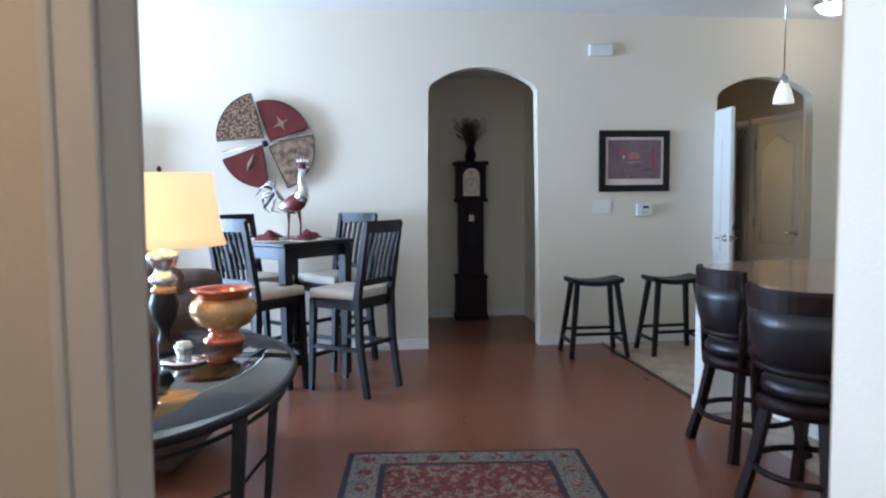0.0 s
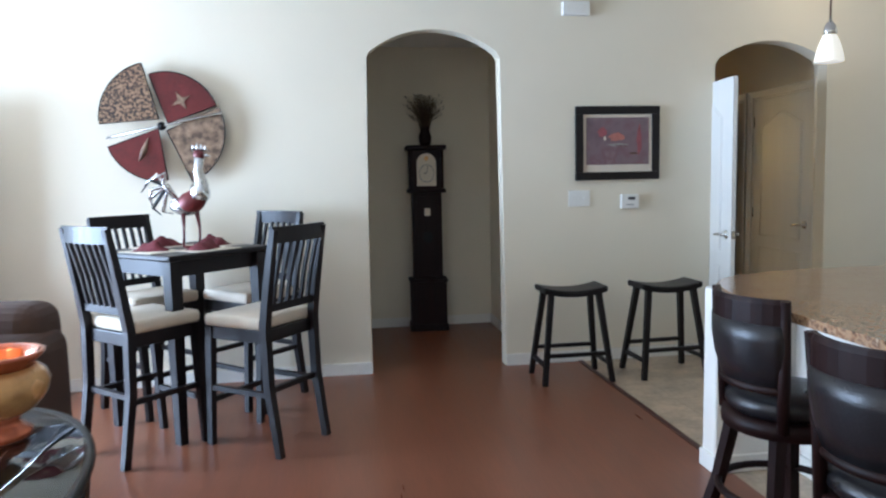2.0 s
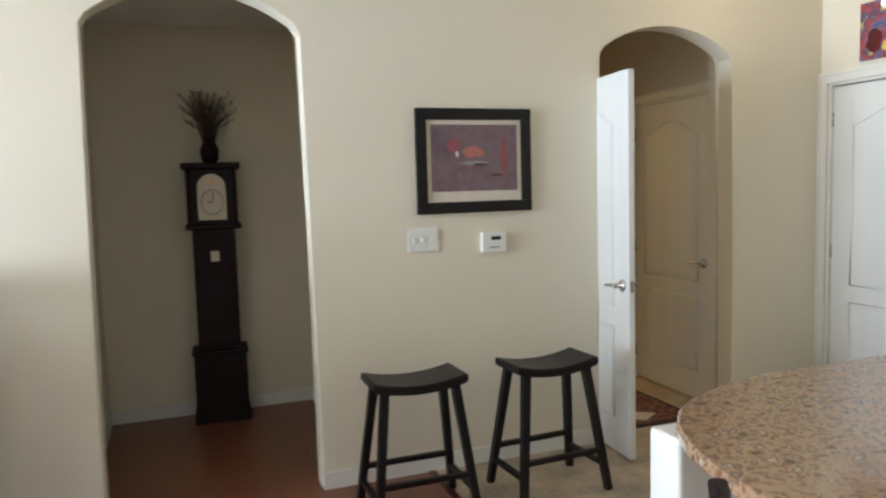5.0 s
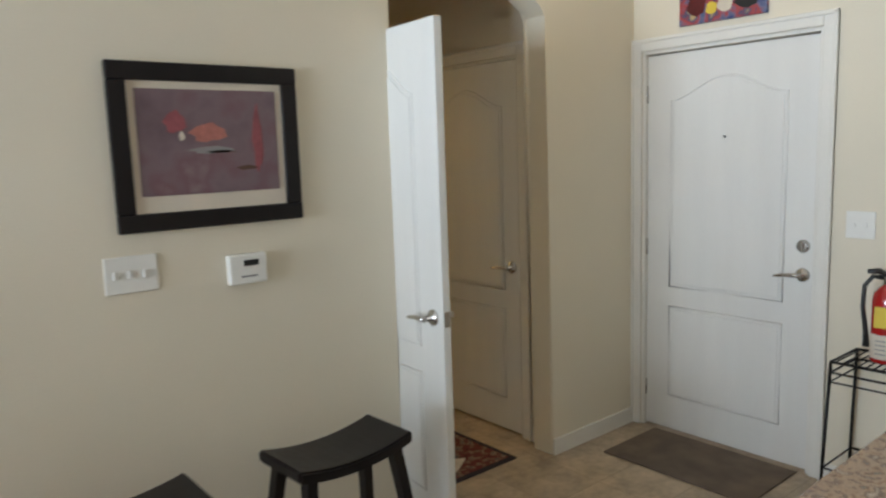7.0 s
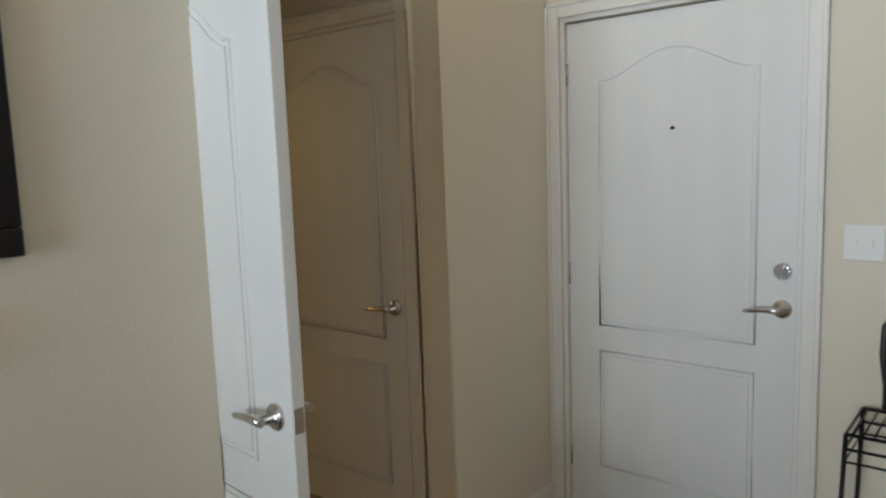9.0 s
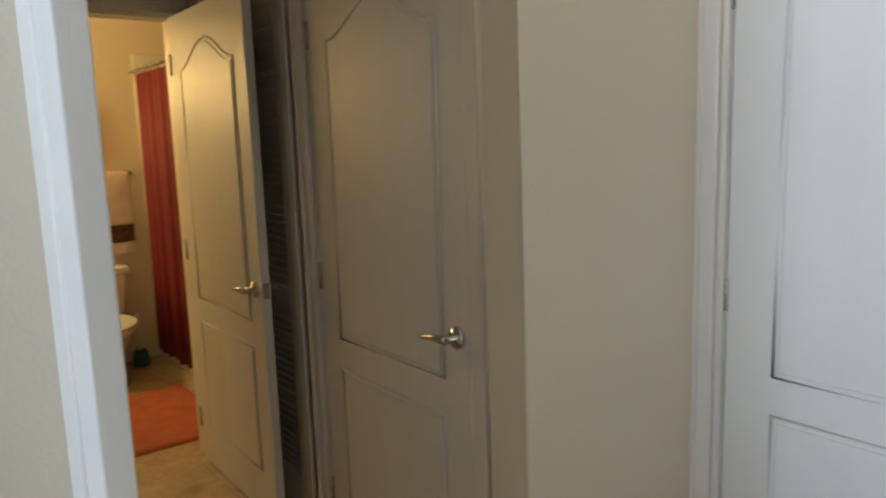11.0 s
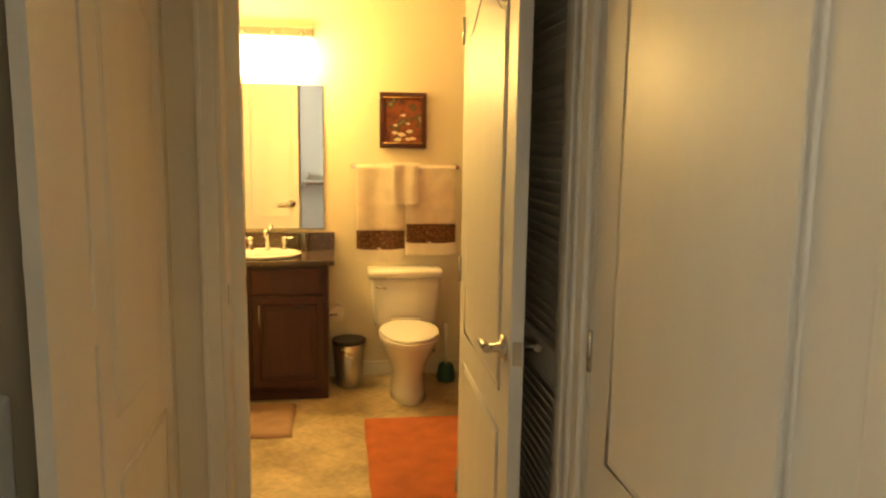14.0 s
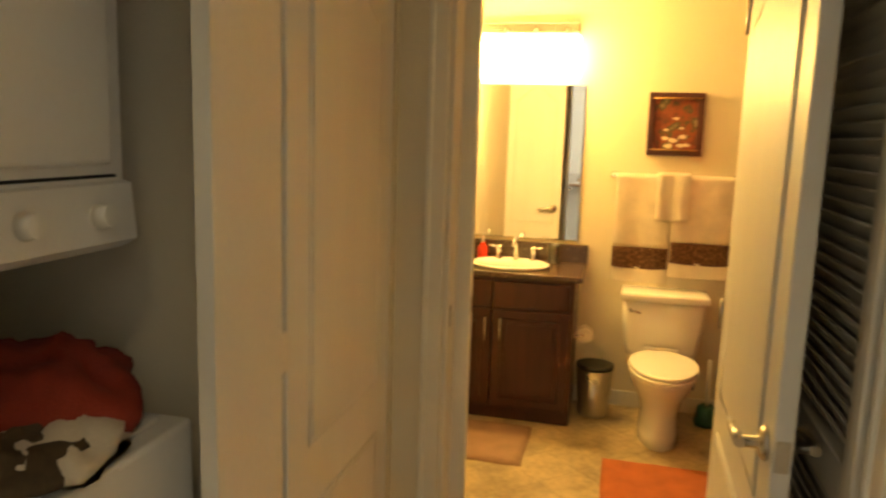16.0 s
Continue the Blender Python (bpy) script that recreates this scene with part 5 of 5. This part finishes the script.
mi = thing("bathroom_mirror", pose(2.452, YW - 0.001, 0.93), "frameless rectangular mirror above the vanity", "mirror")
part("backing", box(B(), (0, -0.005, 0), (0.69, 0, 0.86)), M_GREY, mi)
part("mirror_glass", box(B(), (0.001, -0.010, 0.001), (0.689, -0.0055, 0.859), 0.002, 1), M_MIRROR, mi)
vl = thing("vanity_light", pose(2.43, YW - 0.001, 1.80), "lit bath light bar with frosted square shades", "lamp")
part("bar", box(B(), (0.02, -0.045, 0.25), (0.66, 0, 0.315), 0.008), M_CHROME, vl)
for i in range(4):
    x = 0.095 + 0.167 * i
    part("shade", box(B(), (x - 0.078, -0.16, 0.01), (x + 0.078, -0.03, 0.235), 0.02, 3), M_BULB, vl, "glowing frosted glass shade").visible_shadow = False
    part("stem", tube(B(), [(x, -0.09, 0.23), (x, -0.085, 0.265), (x, -0.03, 0.28)], 0.012, 8), M_CHROME, vl)

framed("small_framed_print", pose(3.618, YW - 0.001, 1.59), 0.285, 0.332, 0.034, 0.0, M_ORANGEART, M_CHERRY, "small orange still-life print in a dark frame")
still = bpy.data.objects["small_framed_print"]
for z in (-0.136, 0.136):
    part("gilt_bead", tube(B(), [(-0.118, -0.027, z), (0.118, -0.027, z)], 0.004, 6), M_GOLD, still, "thin gilt bead")
for cx, cz, r in ((-0.05, -0.075, 0.013), (-0.01, -0.085, 0.016), (0.04, -0.065, 0.014), (0.03, -0.112, 0.013), (-0.03, -0.115, 0.015), (0.06, -0.108, 0.012), (-0.045, -0.03, 0.009), (0.0, 0.03, 0.01), (0.03, -0.02, 0.008)):
    part("fruit_shape", prism(B(), [(cx + 1.5 * r * math.cos(i * 0.785) * (1 + 0.3 * math.sin(5 * cx * 90 + 2 * i)), cz + 0.8 * r * math.sin(i * 0.785)) for i in range(8)], "y", -0.0162, -0.0152), M_PAPER, still)


def hanging(name, x0, x1, y, z0, z1, material, parent, waves, depth=0.016, label=""):
    """Cloth hung over a bar: softly folded, with thickness."""
    bm, nu, nv = B(), 36, 14
    rows = []
    for side in (0, 1):
        grid = []
        for i in range(nu + 1):
            u = i / nu
            col = []
            for j in range(nv + 1):
                v = j / nv
                f = depth * (0.35 + 0.65 * v) * math.sin(waves * math.pi * u + 0.8 * math.sin(3 * v))
                sag = 0.008 * math.sin(math.pi * u) * v
                col.append(bm.verts.new((x0 + (x1 - x0) * u, y - f * 0.6 + (0.012 if side else 0), z1 + (z0 - z1) * v - sag)))
            grid.append(col)
        rows.append(grid)
        for i in range(nu):
            for j in range(nv):
                bm.faces.new((grid[i][j], grid[i + 1][j], grid[i + 1][j + 1], grid[i][j + 1])).smooth = True
    a, b = rows
    for i in range(nu):
        for j in (0, nv):
            bm.faces.new((a[i][j], a[i + 1][j], b[i + 1][j], b[i][j]))
    for j in range(nv):
        for i in (0, nu):
            bm.faces.new((a[i][j], a[i][j + 1], b[i][j + 1], b[i][j]))
    return part(name, bm, material, parent, label)


rail = thing("towel_rail", pose(0, 0, 0), "chrome towel rail on the bathroom wall", "rail")
part("bar", tube(B(), [(3.315, YW - 0.075, 1.312), (3.95, YW - 0.075, 1.312)], 0.008, 10), M_CHROME, rail)
for x in (3.32, 3.945):
    part("bracket", tube(B(), [(x, YW, 1.312), (x, YW - 0.08, 1.312)], [0.02, 0.012], 12), M_CHROME, rail)
for x0, x1, lo, text in ((3.335, 3.622, 0.744, "oatmeal bath towel with a brown woven band"), (3.636, 3.935, 0.782, "oatmeal bath towel, brown band, hung beside its twin")):
    tw = thing("bath_towel", pose(0, 0, 0), text, "towel", "bath towels on the rail")
    y = YW - 0.092
    hanging("upper_cloth", x0, x1, y, lo + 0.185, 1.325, M_TOWEL, tw, 3, 0.009)
    hanging("woven_band", x0 - 0.002, x1 + 0.002, y - 0.004, lo + 0.075, lo + 0.186, M_BAND, tw, 3, 0.009)
    hanging("hem", x0 - 0.003, x1 + 0.003, y - 0.001, lo, lo + 0.077, M_TOWELW, tw, 3, 0.009)
ht = thing("hand_towel", pose(0, 0, 0), "small white hand towel draped over the bath towels", "towel")
hanging("cloth", 3.543, 3.71, YW - 0.118, 1.085, 1.338, M_TOWELW, ht, 3, 0.014)

to = thing("toilet", pose(3.622, YW - 0.005, 0) @ Matrix.Diagonal((0.91, 1.06, 0.937, 1)), "white two-piece toilet with the lid down", "toilet")
bm = B()
prof = [(0.198, 0.38), (0.21, 0.42), (0.228, 0.56), (0.235, 0.70)]
rings = []
for w, z in prof:
    d = 0.17 + (z - 0.38) * 0.08
    o, r = [], 0.035
    for cx, cy, a0 in ((w - r, -r, 0), (-w + r, -r, 90), (-w + r, -d + r, 180), (w - r, -d + r, 270)):
        o += [(cx + r * math.cos(radians(a0 + 30 * k)), cy + r * math.sin(radians(a0 + 30 * k)), z) for k in range(4)]
    rings.append([bm.verts.new(p) for p in o])
for a, b in zip(rings, rings[1:]):
    for j in range(16):
        bm.faces.new((a[j], a[(j + 1) % 16], b[(j + 1) % 16], b[j])).smooth = True
bm.faces.new(rings[0]), bm.faces.new(rings[-1])
part("tank", bm, M_PORCELAIN, to)
part("tank_lid", box(B(), (-0.25, -0.215, 0.70), (0.25, 0.0, 0.752), 0.018, 3), M_PORCELAIN, to, smooth=True)
part("flush_lever", tube(B(), [(-0.19, -0.19, 0.65), (-0.19, -0.215, 0.65), (-0.13, -0.22, 0.64)], [0.01, 0.008, 0.006], 8), M_CHROME, to)


def oval(w, front, back, n=32):
    return [(w * math.cos(2 * math.pi * i / n), (front + back) / 2 + (back - front) / 2 * math.sin(2 * math.pi * i / n)) for i in range(n)]


bm = B()
rings = []
for z, w, f, b in ((0.0, 0.115, -0.56, -0.14), (0.05, 0.11, -0.55, -0.14), (0.16, 0.105, -0.53, -0.14), (0.24, 0.13, -0.56, -0.12), (0.31, 0.165, -0.62, -0.08), (0.37, 0.182, -0.66, -0.06), (0.395, 0.184, -0.665, -0.06)):
    rings.append([bm.verts.new((x, y, z)) for x, y in oval(w, f, b)])
for a, b in zip(rings, rings[1:]):
    for j in range(32):
        bm.faces.new((a[j], a[(j + 1) % 32], b[(j + 1) % 32], b[j])).smooth = True
bm.faces.new(rings[0]), bm.faces.new(rings[-1])
part("bowl", bm, M_PORCELAIN, to)
part("seat", prism(B(), oval(0.186, -0.675, -0.20), "z", 0.395, 0.412, set(range(32)), 0.005), M_PORCELAIN, to)
part("lid", prism(B(), oval(0.182, -0.668, -0.195), "z", 0.414, 0.434, set(range(32)), 0.009), M_PORCELAIN, to)
part("seat_hinge", box(B(), (-0.10, -0.215, 0.40), (0.10, -0.185, 0.445), 0.01), M_PORCELAIN, to)
part("supply_hose", tube(B(), [(0.20, 0.0, 0.16), (0.21, -0.07, 0.17), (0.215, -0.09, 0.30), (0.18, -0.09, 0.39)], 0.008, 8), M_CHROME, to)

bn = thing("waste_bin", pose(3.285, 9.2, 0), "round steel waste bin with a black rim", "bin")
part("body", lathe(B(), [(0.075, 0), (0.08, 0.01), (0.098, 0.27), (0.09, 0.27), (0.075, 0.02)], 28), M_TREE, bn)
part("rim", lathe(B(), [(0.088, 0.262), (0.102, 0.265), (0.102, 0.285), (0.088, 0.285)], 28), M_BLACK, bn)
hk = thing("paper_holder", pose(3.164, 9.10, 0.43), "chrome toilet paper holder on the vanity side", "holder")
part("arm", tube(B(), [(0, 0, 0.03), (0.05, 0, 0.03), (0.055, 0.09, 0.03)], 0.007, 8), M_CHROME, hk)
part("plate", lathe(B(), [(0.024, 0), (0.022, 0.008), (0.01, 0.01)], 14), M_CHROME, hk).matrix_local = pose(0, 0, 0.03, 0, 90)
part("paper_roll", tube(B(), [(0.055, 0.0, 0.03), (0.055, 0.085, 0.03)], 0.042, 20), M_TOWELW, hk, "white paper roll")
gc = thing("brush_caddy", pose(3.88, 9.22, 0), "dark green plastic brush caddy beside the toilet", "caddy")
part("cup", lathe(B(), [(0.055, 0), (0.06, 0.02), (0.045, 0.10), (0.035, 0.11)], 20), M_GREEN, gc)
part("brush_handle", tube(B(), [(0, 0, 0.1), (0, 0, 0.36)], [0.009, 0.012], 10), M_PLASTIC, gc)


def bathmat(name, x0, x1, y0, y1, material, label):
    bm = B()
    n = 26
    grid = []
    for i in range(n + 1):
        grid.append([])
        for j in range(n + 1):
            u, v = i / n, j / n
            edge = min(u, 1 - u, v, 1 - v)
            wob = 0.006 * noise.noise(Vector((u * 5, v * 5, x0)))
            grid[i].append(bm.verts.new((x0 + (x1 - x0) * u + wob, y0 + (y1 - y0) * v + wob, 0.003 + min(0.014, edge * 0.5) + 0.003 * noise.noise(Vector((u * 30, v * 30, 1))))))
    for i in range(n):
        for j in range(n):
            bm.faces.new((grid[i][j], grid[i + 1][j], grid[i + 1][j + 1], grid[i][j + 1])).smooth = True
    low = bmesh.ops.extrude_edge_only(bm, edges=[e for e in bm.edges if e.is_boundary])["geom"]
    for v in low:
        if isinstance(v, bmesh.types.BMVert):
            v.co.z = 0.0
    return solid(name, bm, material, label, "bath mat")


bathmat("bath_mat", 3.355, 3.945, 7.69, 8.625, M_ORANGE, "rust orange bath mat in front of the tub")
bathmat("vanity_mat", 2.47, 2.99, 8.42, 8.88, M_PINKMAT, "dusty tan mat in front of the vanity")

tub = thing("bathtub", pose(0, 0, 0), "white alcove bathtub behind the curtain", "bathtub")
part("apron", box(B(), (4.06, 7.60, 0), (4.12, YW, 0.47), 0.015, 3), M_PORCELAIN, tub)
part("tub_floor", box(B(), (4.12, 7.60, 0), (4.79, YW, 0.12)), M_PORCELAIN, tub)
part("surround", box(B(), (4.05, YW - 0.02, 0.47), (4.79, YW - 0.002, 2.1), 0.004), M_PORCELAIN, tub)
cr = thing("shower_curtain", pose(0, 0, 0), "crimson shower curtain on a chrome rod", "curtain")
part("rod", tube(B(), [(4.03, 7.58, 1.98), (4.03, YW, 1.98)], 0.012, 12), M_CHROME, cr)
bm, n = B(), 110
a, b = [], []
for i in range(n + 1):
    y = 7.60 + (9.20 - 7.60) * i / n
    w = 0.028 * math.sin(i * 0.80) + 0.008 * math.sin(i * 0.31)
    a.append([bm.verts.new((4.015 + w * k, y, z)) for k, z in ((0.5, 1.95), (0.8, 1.4), (1.0, 0.7), (1.1, 0.10))])
for p, q in zip(a, a[1:]):
    for k in range(3):
        bm.faces.new((p[k], q[k], q[k + 1], p[k + 1])).smooth = True
cl = part("cloth", bm, M_CURTAIN, cr)
cl.modifiers.new("thickness", "SOLIDIFY").thickness = 0.003
for i in range(11):
    y = 7.62 + 0.155 * i
    part("ring", tube(B(), [(4.03 + 0.02 * math.cos(k), y, 1.972 + 0.024 * math.sin(k)) for k in [j * 0.785 for j in range(8)]], 0.003, 6, closed=True), M_CHROME, cr)

# strike plate on the bathroom jamb
solid("strike_plate", box(B(), (2.847, YD + 0.02, 0.885), (2.850, YD + 0.045, 0.955), 0.001, 1), M_CHROME, "small nickel strike plate in the door jamb", "hardware")
solid("latch_plate", box(B(), (XL - 0.012, 6.655, 0.97), (XL - 0.002, 6.695, 1.06), 0.002, 1), M_TRIM, "painted latch plate between closet door and casing", "hardware")

# ---- laundry closet ----
wd = thing("stacked_washer_dryer", pose(0, 0, 0), "white stacked washer and dryer in the closet", "appliance")
part("washer_body", box(B(), (1.90, 5.94, 0.02), (2.545, 6.52, 0.915), 0.012, 3), M_WHITE, wd)
part("washer_lid", box(B(), (1.98, 6.02, 0.915), (2.50, 6.47, 0.928), 0.006), M_WHITE, wd)
part("back_column", box(B(), (1.90, 5.97, 0.915), (2.12, 6.48, 1.26), 0.01), M_WHITE, wd)
part("dryer_body", box(B(), (1.90, 5.94, 1.26), (2.43, 6.49, 1.98), 0.012, 3), M_WHITE, wd)
part("control_panel", prism(B(), [(2.43, 1.265), (2.455, 1.28), (2.445, 1.385), (2.43, 1.39)], "y", 5.945, 6.485), M_WHITE, wd)
part("dryer_door", box(B(), (2.425, 6.0, 1.42), (2.447, 6.44, 1.93), 0.010, 3), M_WHITE, wd)
# solid black strip: the groove's shade below the dryer door, put in as colour
part("door_gap", box(B(), (2.428, 5.95, 1.396), (2.4315, 6.46, 1.402)), M_BLACK, wd)
for y in (6.10, 6.22, 6.39):
    part("dial", tube(B(), [(2.45, y, 1.33), (2.475, y, 1.332)], [0.024, 0.02], 16), M_PLASTIC, wd)


def pile(name, m, sx, sy, sz, material, label, seed):
    """A dropped heap of cloth: lumpy, folded, flat beneath."""
    bm = B()
    bmesh.ops.create_uvsphere(bm, u_segments=40, v_segments=22, radius=1.0)
    for v in bm.verts:
        p = v.co.copy()
        k = 1 + 0.22 * noise.noise(p * 2.2 + Vector((seed, 0, 0))) + 0.10 * math.sin(9 * p.x + 5 * p.y + 3 * noise.noise(p * 3))
        v.co = Vector((p.x * sx * k, p.y * sy * k, max(p.z * sz * k, 0.0)))
    return solid(name, bm, material, label, "laundry", m, smooth=True)


pile("red_cloth", pose(2.32, 6.37, 0.985, 0, 14, 20), 0.17, 0.19, 0.10, M_RUST, "rust red cloth heaped on the washer", 1)
pile("cream_cloth", pose(2.40, 6.31, 0.928, 0, 0, 30), 0.12, 0.20, 0.075, M_CLOTH, "crumpled cream cloth on the washer", 4)
pile("olive_cloth", pose(2.43, 6.17, 0.928, 0, 0, -10), 0.09, 0.15, 0.07, M_STEM, "dark olive garment on the washer", 9)
